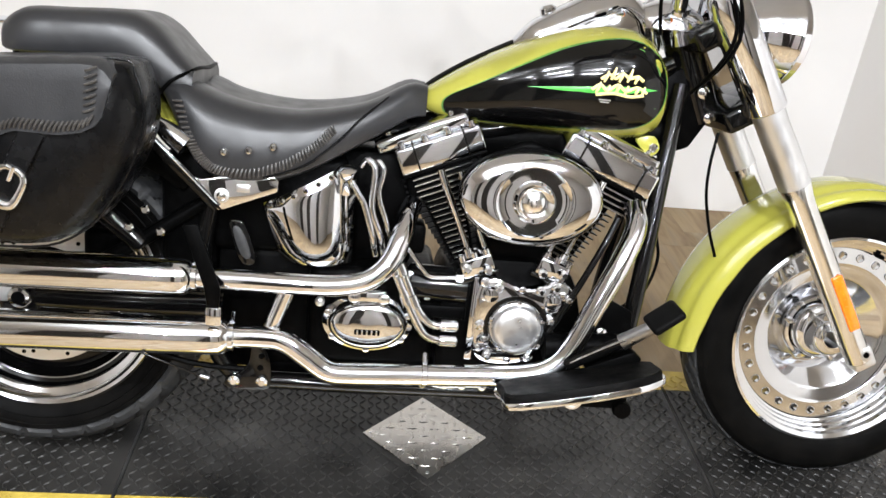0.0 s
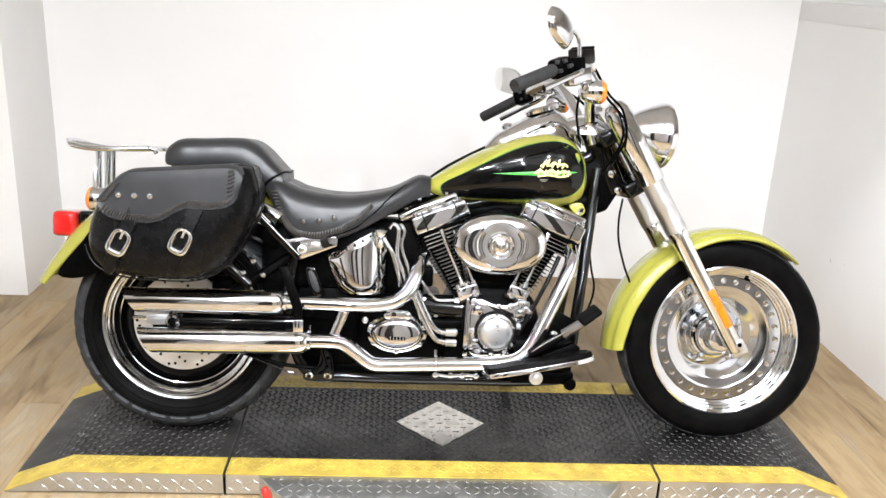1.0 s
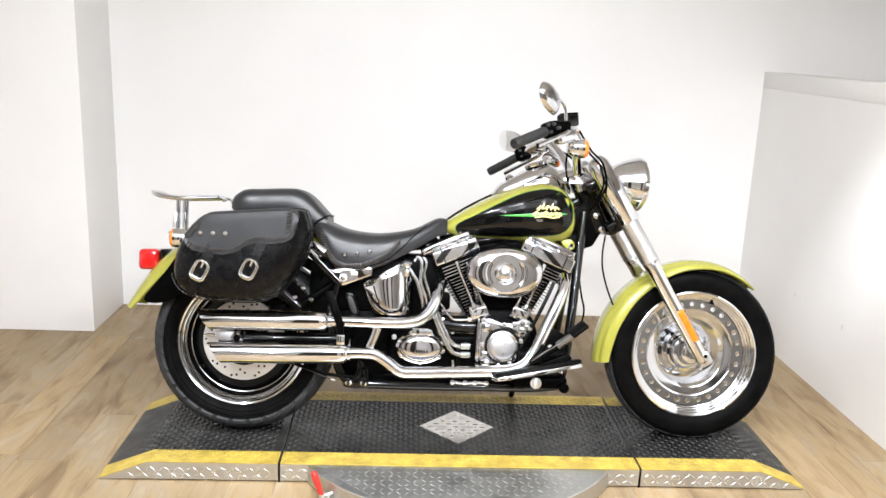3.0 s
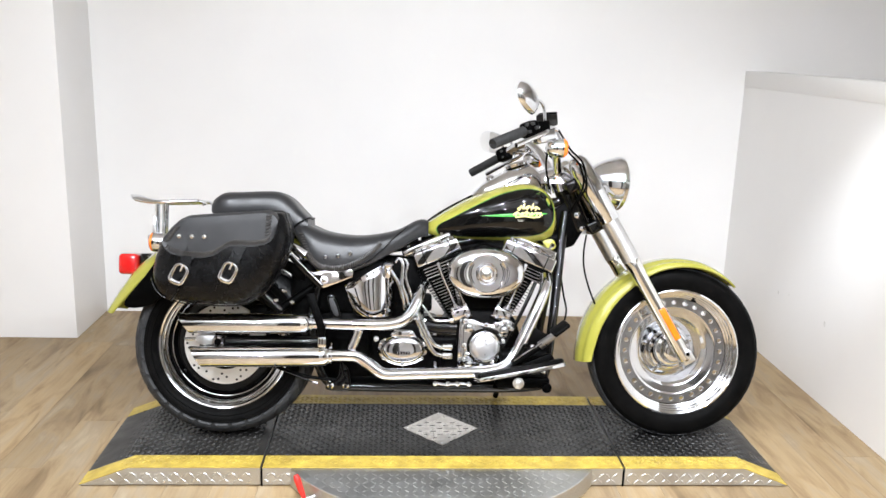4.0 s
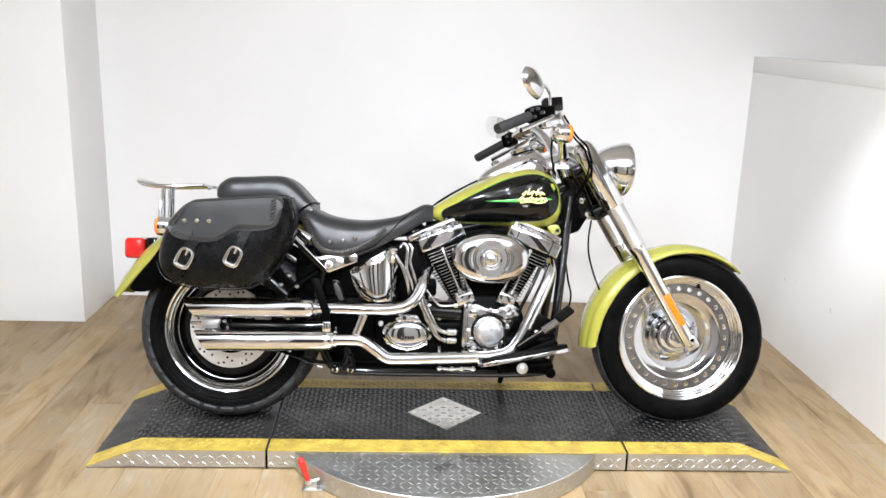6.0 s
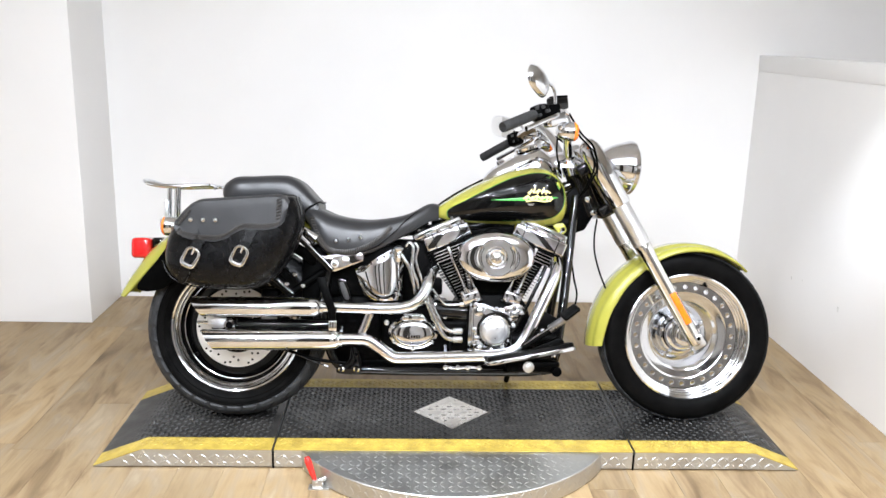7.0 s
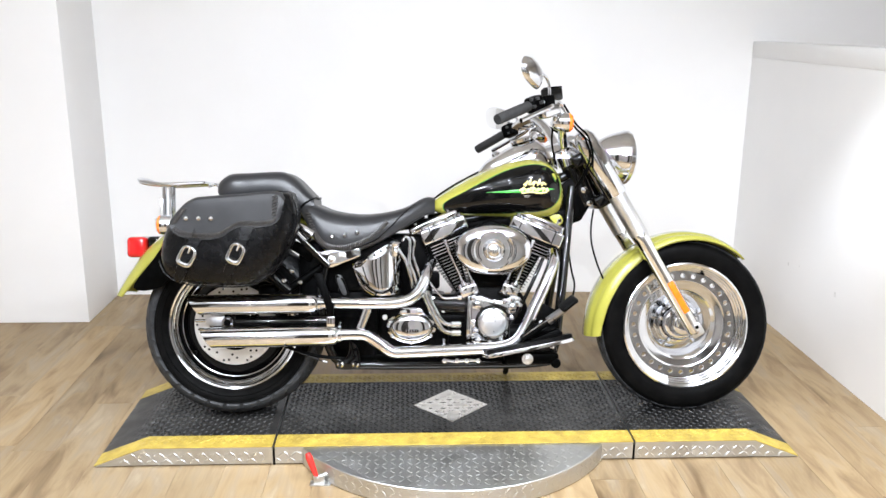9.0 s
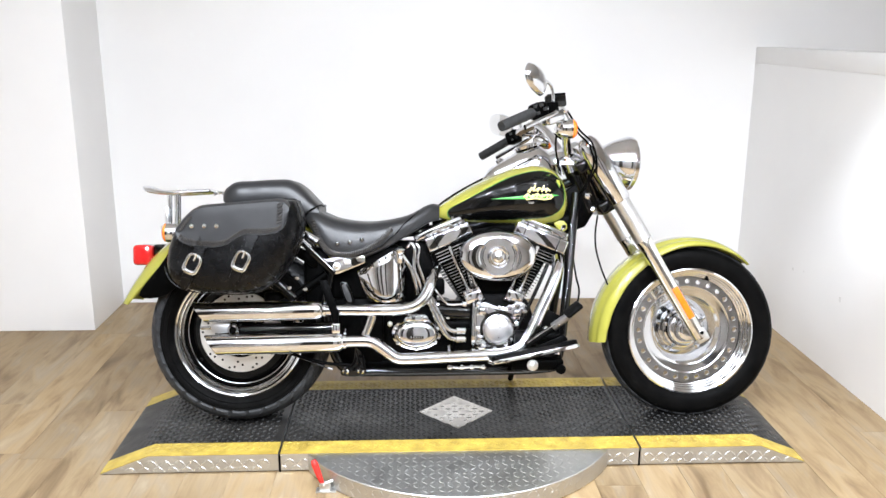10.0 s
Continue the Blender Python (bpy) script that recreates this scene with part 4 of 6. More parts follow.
def tank():
    bm, rings = bmesh.new(), []
    for x in np.concatenate([np.linspace(-0.112, -0.09, 6), np.linspace(-0.08, 0.32, 34), np.linspace(0.328, 0.368, 14)]):
        b, t, w = tank_at(x)
        ring = []
        for k in range(48):
            a = 2 * math.pi * k / 48
            c, s = math.cos(a), math.sin(a)
            ring.append(Vector((x, w * math.copysign(abs(c) ** (2 / 2.2), c), (b + t) / 2 + (t - b) / 2 * math.copysign(abs(s) ** (2 / 2.7), s))))
        rings.append(ring)
    bridge(bm, rings)
    root = part("fuel_tank", bm, LIME, BIKE, "lime green teardrop fuel tank with black side panel")
    drop = [(-0.058, 0.730), (-0.046, 0.711), (0.0, 0.705), (0.10, 0.706), (0.20, 0.709), (0.275, 0.714), (0.318, 0.730), (0.343, 0.765), (0.344, 0.812), (0.325, 0.850), (0.285, 0.872), (0.235, 0.873), (0.160, 0.853), (0.08, 0.815), (0.0, 0.772), (-0.045, 0.748)]
    ring = smooth_ring(drop, 5)
    cx, cz = 0.16, 0.78
    big = [(x + 0.0032 * (x - cx) / math.hypot(x - cx, z - cz), z + 0.0032 * (z - cz) / math.hypot(x - cx, z - cz)) for x, z in ring]
    part("pinstripe", tank_patch(big, 0.0008), PEARL, root, "thin green outline")
    part("panel", tank_patch(ring, 0.0018), BLACK, root, "gloss black teardrop panel")
    wedge = [(0.085, 0.7775), (0.15, 0.7765), (0.245, 0.777), (0.300, 0.786), (0.325, 0.7905), (0.295, 0.7935), (0.245, 0.7925), (0.16, 0.7845)]
    part("green_flash", tank_patch(wedge, 0.0030, 0.0006, 5), DECAL_GREEN, root, "tapering green flash decal")
    # the badge: two slanting rows of brush-like strokes, no letters
    bm = bmesh.new()
    rows = (((0.214, 0.803), (0.228, 0.812), (0.240, 0.806), (0.252, 0.815), (0.266, 0.808), (0.280, 0.812), (0.292, 0.805)), ((0.200, 0.783), (0.214, 0.793), (0.228, 0.784), (0.246, 0.795), (0.262, 0.785), (0.282, 0.793), (0.302, 0.784)), ((0.208, 0.775), (0.24, 0.7795), (0.27, 0.776), (0.296, 0.780)))
    for pts in rows:
        tube([(x, tank_side(x, z, 0.0032), z) for x, z in pts], 0.0031, 6, 5, bm, flat=0.9)
    for x, z, h in ((0.220, 0.798, 0.020), (0.232, 0.803, 0.022), (0.247, 0.800, 0.018), (0.262, 0.801, 0.024), (0.276, 0.799, 0.016), (0.208, 0.778, 0.020), (0.226, 0.778, 0.016), (0.243, 0.779, 0.018), (0.260, 0.779, 0.016), (0.280, 0.780, 0.015), (0.292, 0.780, 0.015)):
        tube([(x, tank_side(x, z, 0.0034), z), (x + h * 0.2, tank_side(x + h * 0.2, z + h * 0.5, 0.0036), z + h * 0.5), (x + h * 0.35, tank_side(x + h * 0.35, z + h, 0.0034), z + h)], [0.0020, 0.0034, 0.0016], 6, 3, bm)
    part("badge", bm, DECAL_YELLOW, root, "pale yellow brush-stroke badge")
    bm = bmesh.new()
    for z, w in ((0.7665, 0.011), (0.7625, 0.008)):
        tube([(0.226 - w, tank_side(0.226 - w, z, 0.0030), z), (0.226 + w, tank_side(0.226 + w, z, 0.0030), z)], 0.0011, 5, 1, bm)
    part("badge_bar", bm, SATIN, root)
    part("mount_lug", prism(smooth_ring([(0.318, 0.694), (0.352, 0.702), (0.366, 0.678), (0.352, 0.664), (0.336, 0.672)], 3), -0.075, -0.060, 0.002), LIME, root)
    part("bolt", lathe([(0.009, 0), (0.009, 0.005), (0.005, 0.008)], toward(0.352, -0.075, 0.680), 10), CHROME, root)
    part("centre_strip", tube([(-0.105, 0, 0.731), (-0.06, 0, 0.768), (0.0, 0, 0.806), (0.08, 0, 0.848), (0.12, 0, 0.864)], 0.012, 10, 5, flat=1.6), BLACK_MATT, root, "black tank strip")
    # console along the ridge, with the dial
    con = part("console", padded_shape([(0.070, 0.858, 0.84, 0.022), (0.10, 0.892, 0.85, 0.040), (0.16, 0.930, 0.87, 0.054), (0.22, 0.962, 0.88, 0.062), (0.27, 0.972, 0.89, 0.062), (0.32, 0.938, 0.88, 0.050), (0.352, 0.895, 0.86, 0.030)]), CHROME, root, "chrome tank console")
    part("dial", lathe([(0.050, 0.0), (0.052, 0.010), (0.048, 0.016), (0.045, 0.012), (0.001, 0.012)], toward(0.236, 0, 0.962, (-0.3, 0, 1)), 36), CHROME, con, "chrome-rimmed speedometer")
    part("dial_face", lathe([(0.044, 0.0122), (0.044, 0.0128), (0.001, 0.0128)], toward(0.236, 0, 0.962, (-0.3, 0, 1)), 28), BLACK, con)
    part("ignition_switch", lathe([(0.016, 0), (0.016, 0.012), (0.010, 0.018)], toward(0.135, 0, 0.908, (-0.3, 0, 1)), 20), CHROME, con)
    for s in (1,):
        part("fuel_cap", lathe([(0.030, -0.01), (0.031, 0.000), (0.027, 0.005), (0.016, 0.008), (0.001, 0.009)], toward(0.168, s * 0.078, 0.874, (-0.3, s * 0.45, 1)), 28), CHROME, root, "domed chrome fuel cap")


def padded_shape(stations):
    line = spline([(r[0], r[1], r[2]) for r in stations], 4)
    wid = spline([(r[3], 0, 0) for r in stations], 4)
    rings = []
    for p, w in zip(line, wid):
        x, t, b, hw = p.x, p.y, p.z, w.x
        half = [(x, -hw * math.sin(a), b + (t - b) * math.cos(a) ** 0.7) for a in np.linspace(math.pi / 2, 0, 9)]
        rings.append([Vector(v) for v in half] + [Vector((v[0], -v[1], v[2])) for v in half[-2::-1]])
    return bridge(bmesh.new(), rings)


tank()


BRUSHED = metal("bright brushed aluminium", (0.78, 0.78, 0.78), 0.26, 0.38, 0.08, 60)


def engine():
    crank = Vector((0.100, 0, 0.215))
    case = prism(smooth_ring([(-0.02, 0.20), (0.12, 0.185), (0.22, 0.20), (0.25, 0.28), (0.235, 0.38), (0.20, 0.44), (0.10, 0.45), (0.01, 0.44), (-0.03, 0.38), (-0.035, 0.28)], 3), -0.120, 0.13, 0.008)
    part("crankcase", case, BLACK_MATT, BIKE, "black crankcase")
    for s in (-1, 1):
        ax = Vector((s * 0.383, 0, 0.924))
        fw = Vector((0.924, 0, -s * 0.383))
        f = Matrix(((fw.x, 0, ax.x, 0), (fw.y, 1, ax.y, 0), (fw.z, 0, ax.z, 0), (0, 0, 0, 1)))
        f.translation = crank
        cyl = part("cylinder", tapered_barrel(f), BLACK_MATT, BIKE, "black finned cylinder")
        edges = bmesh.new()
        for k in range(14):
            h = 0.224 + k * 0.0111
            w = float(np.interp(h, (0.224, 0.250, 0.344, 0.38), (0.026, 0.032, 0.055, 0.062)))
            fin = box(-w, w, -0.084, 0.030, h, h + 0.0024, 0, m=f)
            bmesh.ops.bevel(fin, geom=[e for e in fin.edges if abs((e.verts[0].co - e.verts[1].co).normalized().dot(ax)) > 0.9], offset=min(0.022, w * 0.5), segments=3, affect="EDGES")
            part("fin", fin, FIN, cyl)
            box(-w * 0.55, w * 0.55, -0.0848, -0.083, h + 0.0006, h + 0.0018, 0, bm=edges, m=f)
        part("fin_edges", edges, POLISHED, cyl, "bright machined fin edges")
        ho, hi = (-0.066, 0.090) if s < 0 else (-0.090, 0.090)
        head = part("cylinder_head", box(ho + 0.004, hi - 0.004, -0.085, 0.026, 0.382, 0.428, 0.012, m=f), BLACK_MATT, BIKE, "black finned cylinder head")
        head_edges = bmesh.new()
        for k in range(4):
            h = 0.384 + k * 0.0112
            fin = box(ho, hi, -0.098, 0.030, h, h + 0.0030, 0, m=f)
            bmesh.ops.bevel(fin, geom=[e for e in fin.edges if abs((e.verts[0].co - e.verts[1].co).normalized().dot(ax)) > 0.9], offset=0.024, segments=3, affect="EDGES")
            part("fin", fin, FIN, head)
            box(ho + 0.020, hi - 0.020, -0.0990, -0.097, h + 0.0002, h + 0.0027, 0, bm=head_edges, m=f)
        part("fin_edges", head_edges, POLISHED, head, "bright machined fin edges")
        ra, rb, ua, ub = (-0.063, 0.104, -0.094, 0.090) if s < 0 else (-0.106, 0.089, -0.088, 0.082)
        rk = part("rocker_box", box(ra, rb, -0.106, 0.040, 0.432, 0.484, 0.007, 3, m=f), CHROME, BIKE, "chrome two-tier rocker cover")
        part("upper_cover", box(ua, ub, -0.092, 0.036, 0.482, 0.512, 0.010, 3, m=f), CHROME, rk)
        part("gasket", box(ra + 0.002, rb - 0.002, -0.1035, 0.036, 0.4275, 0.4330, 0.001, m=f), BLACK_MATT, rk)
        for dx in (ra + 0.036, rb - 0.034):
            part("divider", box(dx - 0.0018, dx + 0.0018, -0.1080, -0.06, 0.433, 0.486, 0.0006, m=f), BLACK, rk)
        for bx in np.linspace(ra + 0.016, rb - 0.016, 4):
            part("bolt", lathe([(0.0085, 0), (0.0085, 0.004), (0.0065, 0.005), (0.0065, 0.011), (0.003, 0.013)], f @ Matrix.Translation((bx, -0.099, 0.483)), 10), CHROME, rk)
        for bx in (ua + 0.030, ub - 0.030):
            part("cap_bolt", lathe([(0.007, 0), (0.007, 0.006), (0.004, 0.009)], f @ Matrix.Translation((bx, -0.070, 0.511)), 10), CHROME, rk)
        # push rod tubes from the lifter block up to the head
        blk = part("lifter_block", box(-0.032, 0.032, -0.146, -0.075, -0.018, 0.018, 0.006, m=Matrix.Translation((0.100 + s * 0.072, 0, 0.440)) @ pose(0, 0, 0, 0, s * 22, 0)), CHROME, BIKE, "chrome tappet block with bolts")
        part("gasket", box(-0.036, 0.036, -0.143, -0.075, -0.026, -0.017, 0.003, m=Matrix.Translation((0.100 + s * 0.072, 0, 0.440)) @ pose(0, 0, 0, 0, s * 22, 0)), BLACK, blk)
        for d in (-0.024, 0.0, 0.024):
            part("bolt", lathe([(0.007, 0), (0.007, 0.010), (0.004, 0.013)], Matrix.Translation((0.100 + s * 0.072, 0, 0.440)) @ pose(0, 0, 0, 0, s * 22, 0) @ Matrix.Translation((d, -0.139, 0.017)), 10), CHROME, blk)
        for d in (-0.017, 0.017):
            b0 = Vector((0.100 + s * 0.070 + d, -0.136, 0.455))
            b1 = Vector((0.100 + s * 0.136 + d * 1.1, -0.112, 0.612))
            part("pushrod_tube", tube([b0, b0.lerp(b1, 0.1), b0.lerp(b1, 0.12), b0.lerp(b1, 0.5), b0.lerp(b1, 0.52), b1], [0.0095, 0.0095, 0.006, 0.006, 0.0075, 0.0075], 12, 1), CHROME, blk)
            part("bolt", lathe([(0.009, 0), (0.009, 0.008), (0.005, 0.011)], toward(0.100 + s * 0.072 + d * 1.2, -0.149, 0.436), 8), CHROME, blk)
        part("intake", tube([(0.100 + s * 0.10, -0.02, 0.56), (0.100, -0.03, 0.575)], 0.024, 14, 3), BLACK_MATT, BIKE)
    part("induction", box(0.035, 0.168, -0.105, 0.05, 0.445, 0.62, 0.015), BLACK_MATT, BIKE, "black induction module")
    # timing side: chrome gear case with a round satin cover
    gear = part("cam_cover", prism(smooth_ring([(0.036, 0.266), (0.030, 0.330), (0.032, 0.402), (0.062, 0.424), (0.102, 0.410), (0.142, 0.408), (0.184, 0.424), (0.214, 0.404), (0.206, 0.364), (0.178, 0.338), (0.168, 0.292), (0.138, 0.260), (0.080, 0.250)], 3), -0.158, -0.118, 0.009), CHROME, BIKE, "chrome cam cover")
    part("timer_cover", lathe([(0.045, 0.0), (0.046, 0.010), (0.045, 0.022), (0.041, 0.026), (0.028, 0.028), (0.001, 0.0285)], toward(0.110, -0.158, 0.329), 48), BRUSHED, gear, "round brushed timing cover")
    part("cover_seat", lathe([(0.044, -0.002), (0.055, -0.002), (0.055, 0.006), (0.052, 0.011), (0.047, 0.010), (0.045, 0.004)], toward(0.110, -0.158, 0.329), 48, closed=True), CHROME, gear)
    for k in range(5):
        a = 2 * math.pi * k / 5 + 0.3
        part("screw", lathe([(0.0055, 0), (0.005, 0.003), (0.001, 0.0035)], toward(0.110 + 0.0505 * math.cos(a), -0.168, 0.329 + 0.0505 * math.sin(a)), 10), CHROME, gear)
    for x, z in ((0.042, 0.285), (0.045, 0.385), (0.194, 0.398), (0.160, 0.295), (0.115, 0.404), (0.10, 0.262)):
        part("screw", lathe([(0.007, 0), (0.007, 0.004), (0.004, 0.006)], toward(x, -0.158, z), 10), CHROME, gear)
    part("seat_groove", lathe([(0.0545, -0.001), (0.062, -0.001), (0.062, 0.002), (0.0545, 0.002)], toward(0.110, -0.158, 0.329), 48, closed=True), BLACK, gear)
    for x, z in ((0.040, 0.330), (0.044, 0.415), (0.070, 0.404), (0.150, 0.404), (0.178, 0.412), (0.205, 0.390), (0.176, 0.345), (0.060, 0.268), (0.140, 0.270)):
        part("cap", lathe([(0.0095, 0), (0.0095, 0.003), (0.0065, 0.0045), (0.0065, 0.010), (0.004, 0.012), (0.001, 0.012)], toward(x, -0.158, z), 10), CHROME, gear)
    for x, z, r in ((0.056, 0.392, 0.016), (0.176, 0.384, 0.017), (0.050, 0.300, 0.013)):
        part("boss", lathe([(r, -0.002), (r, 0.005), (r * 0.8, 0.010), (r * 0.3, 0.0125), (0.001, 0.013)], toward(x, -0.158, z), 20), CHROME, gear)
    part("oil_pump_cover", box(0.160, 0.196, -0.165, -0.12, 0.356, 0.396, 0.012, 3), CHROME, gear)
    part("front_bracket", prism([(0.018, 0.255), (0.032, 0.255), (0.034, 0.42), (0.024, 0.42)], -0.150, -0.115, 0.002), CHROME, gear)
    # air cleaner
    ac = part("air_cleaner", oval_cover(), CHROME, BIKE, "oval chrome air cleaner cover")
    part("backing_plate", lathe([(0.120, 0.0), (0.128, 0.012), (0.131, 0.036), (0.131, 0.043), (0.10, 0.044)], toward(0.107, -0.126, 0.582), 48, sy=0.68), BLACK_MATT, ac)
    part("medallion", lathe([(0.036, 0.0), (0.038, 0.008), (0.034, 0.013), (0.030, 0.009), (0.026, 0.005), (0.022, 0.004), (0.018, 0.007), (0.010, 0.010), (0.001, 0.011)], toward(0.107, -0.208, 0.582), 44), CHROME, ac, "round chrome medallion, plain")
    part("emblem", prism(smooth_ring([(0.095, 0.585), (0.107, 0.594), (0.119, 0.585), (0.114, 0.572), (0.107, 0.567), (0.100, 0.572)], 3), -0.221, -0.214, 0.0015), POLISHED, ac)
    part("breather", tube([(0.06, -0.14, 0.655), (0.10, -0.15, 0.672), (0.15, -0.14, 0.655)], 0.012, 10, 4), BLACK_MATT, ac)
    # gearbox side
    box_ = part("gearbox", box(-0.285, -0.040, -0.115, 0.12, 0.215, 0.415, 0.02, 3), BLACK_MATT, BIKE, "black gearbox case")
    cov = part("clutch_cover", lathe([(0.088, 0.0), (0.089, 0.010), (0.085, 0.018), (0.076, 0.021), (0.073, 0.032), (0.068, 0.040), (0.058, 0.0445), (0.03, 0.0465), (0.001, 0.047)], toward(-0.170, -0.115, 0.312), 56, sy=0.66), CHROME, box_, "oval chrome clutch release cover")
    part("vent_slot", box(-0.194, -0.146, -0.1635, -0.158, 0.297, 0.308, 0.002), BLACK_MATT, cov)
    for k in range(5):
        part("slot_rib", box(-0.190 + k * 0.0090, -0.1865 + k * 0.0090, -0.1645, -0.160, 0.298, 0.307, 0.0005), CHROME, cov)
    part("top_cover", box(-0.205, -0.135, -0.150, -0.110, 0.352, 0.382, 0.008, 3), CHROME, box_)
    for x in (-0.198, -0.142):
        part("bolt", lathe([(0.011, 0), (0.011, 0.008), (0.006, 0.011)], toward(x, -0.150, 0.367), 12), CHROME, box_)
    for a in (20, 75, 105, 160, 215, 270, 325):
        part("bolt", lathe([(0.007, 0), (0.007, 0.006), (0.004, 0.008)], toward(-0.170 + 0.080 * math.cos(radians(a)), -0.130, 0.312 + 0.053 * math.sin(radians(a))), 10), CHROME, cov)
    for x, z in ((-0.262, 0.345), (-0.095, 0.408), (-0.06, 0.37)):
        part("bolt", lathe([(0.009, 0), (0.009, 0.008), (0.005, 0.011)], toward(x, -0.118, z), 12), SATIN, box_)
    part("starter_motor", rod((-0.10, -0.10, 0.39), (0.02, -0.10, 0.385), 0.036, 24, bevel=0.006), BLACK, BIKE, "gloss black starter motor")
    part("starter_end", box(-0.088, 0.018, -0.125, -0.07, 0.325, 0.352, 0.006), BLACK_MATT, BIKE)
    # oil lines
    for pts, r in (([(-0.230, -0.150, 0.606), (-0.203, -0.158, 0.565), (-0.190, -0.160, 0.543), (-0.172, -0.160, 0.486), (-0.165, -0.150, 0.450)], 0.0060), ([(-0.200, -0.140, 0.612), (-0.190, -0.150, 0.625), (-0.176, -0.155, 0.609), (-0.178, -0.158, 0.555), (-0.174, -0.158, 0.527), (-0.158, -0.155, 0.487), (-0.150, -0.145, 0.450)], 0.0062), ([(-0.182, -0.130, 0.615), (-0.170, -0.140, 0.622), (-0.160, -0.145, 0.604), (-0.166, -0.145, 0.565), (-0.149, -0.145, 0.512), (-0.135, -0.135, 0.470)], 0.0055),
                   ([(-0.138, -0.150, 0.450), (-0.130, -0.158, 0.432), (-0.103, -0.162, 0.375), (-0.068, -0.164, 0.312), (-0.042, -0.162, 0.297), (-0.010, -0.160, 0.295)], 0.0085), ([(-0.124, -0.150, 0.450), (-0.116, -0.156, 0.432), (-0.087, -0.160, 0.370), (-0.066, -0.162, 0.338), (-0.044, -0.162, 0.325), (-0.010, -0.160, 0.325)], 0.0085),
                   ([(-0.110, -0.135, 0.470), (-0.102, -0.140, 0.461), (-0.072, -0.142, 0.424), (-0.054, -0.142, 0.413), (-0.004, -0.140, 0.415)], 0.0050)):
        part("oil_line", tube(pts, r, 10, 5), CHROME, BIKE, "chrome oil line")
    for x0, z0 in ((-0.126, 0.424), (-0.112, 0.424), (-0.100, 0.369), (-0.084, 0.364)):
        part("line_sleeve", rod((x0 - 0.009, -0.160, z0 + 0.018), (x0 + 0.003, -0.162, z0 - 0.008), 0.0105, 12, bevel=0.003), CHROME, BIKE, "chrome hose sleeve")
    part("line_nut", rod((-0.012, -0.140, 0.415), (0.004, -0.140, 0.415), 0.010, 8, bevel=0.002), CHROME, BIKE)
    for z in (0.295, 0.325):
        part("line_fitting", rod((-0.036, -0.160, z), (0.000, -0.160, z), 0.0125, 12, bevel=0.003), CHROME, BIKE)


def tapered_barrel(f):
    """A cylinder block that widens towards the head."""
    bm = prism([(-0.020, 0.215), (0.020, 0.215), (0.046, 0.400), (-0.046, 0.400)], -0.070, 0.026, 0.010)
    bmesh.ops.transform(bm, matrix=f, verts=bm.verts[:])
    return bm


def oval_cover():
    """An oval dished cover: a wide shell whose centre is round."""
    prof = [(0.0, 0.122, 0.076), (0.010, 0.130, 0.0815), (0.020, 0.131, 0.0822), (0.030, 0.126, 0.078), (0.038, 0.112, 0.071), (0.0425, 0.092, 0.064), (0.0435, 0.076, 0.060), (0.0440, 0.070, 0.0600), (0.0420, 0.066, 0.0590), (0.0400, 0.063, 0.0580), (0.0395, 0.050, 0.048), (0.0400, 0.036, 0.036), (0.040, 0.002, 0.002)]
    m = toward(0.107, -0.168, 0.582)
    rings = [[m @ Vector((a * math.cos(t), 1.06 * b * math.sin(t), h)) for t in [2 * math.pi * k / 72 for k in range(72)]] for h, a, b in prof]
    return bridge(bmesh.new(), rings)


engine()


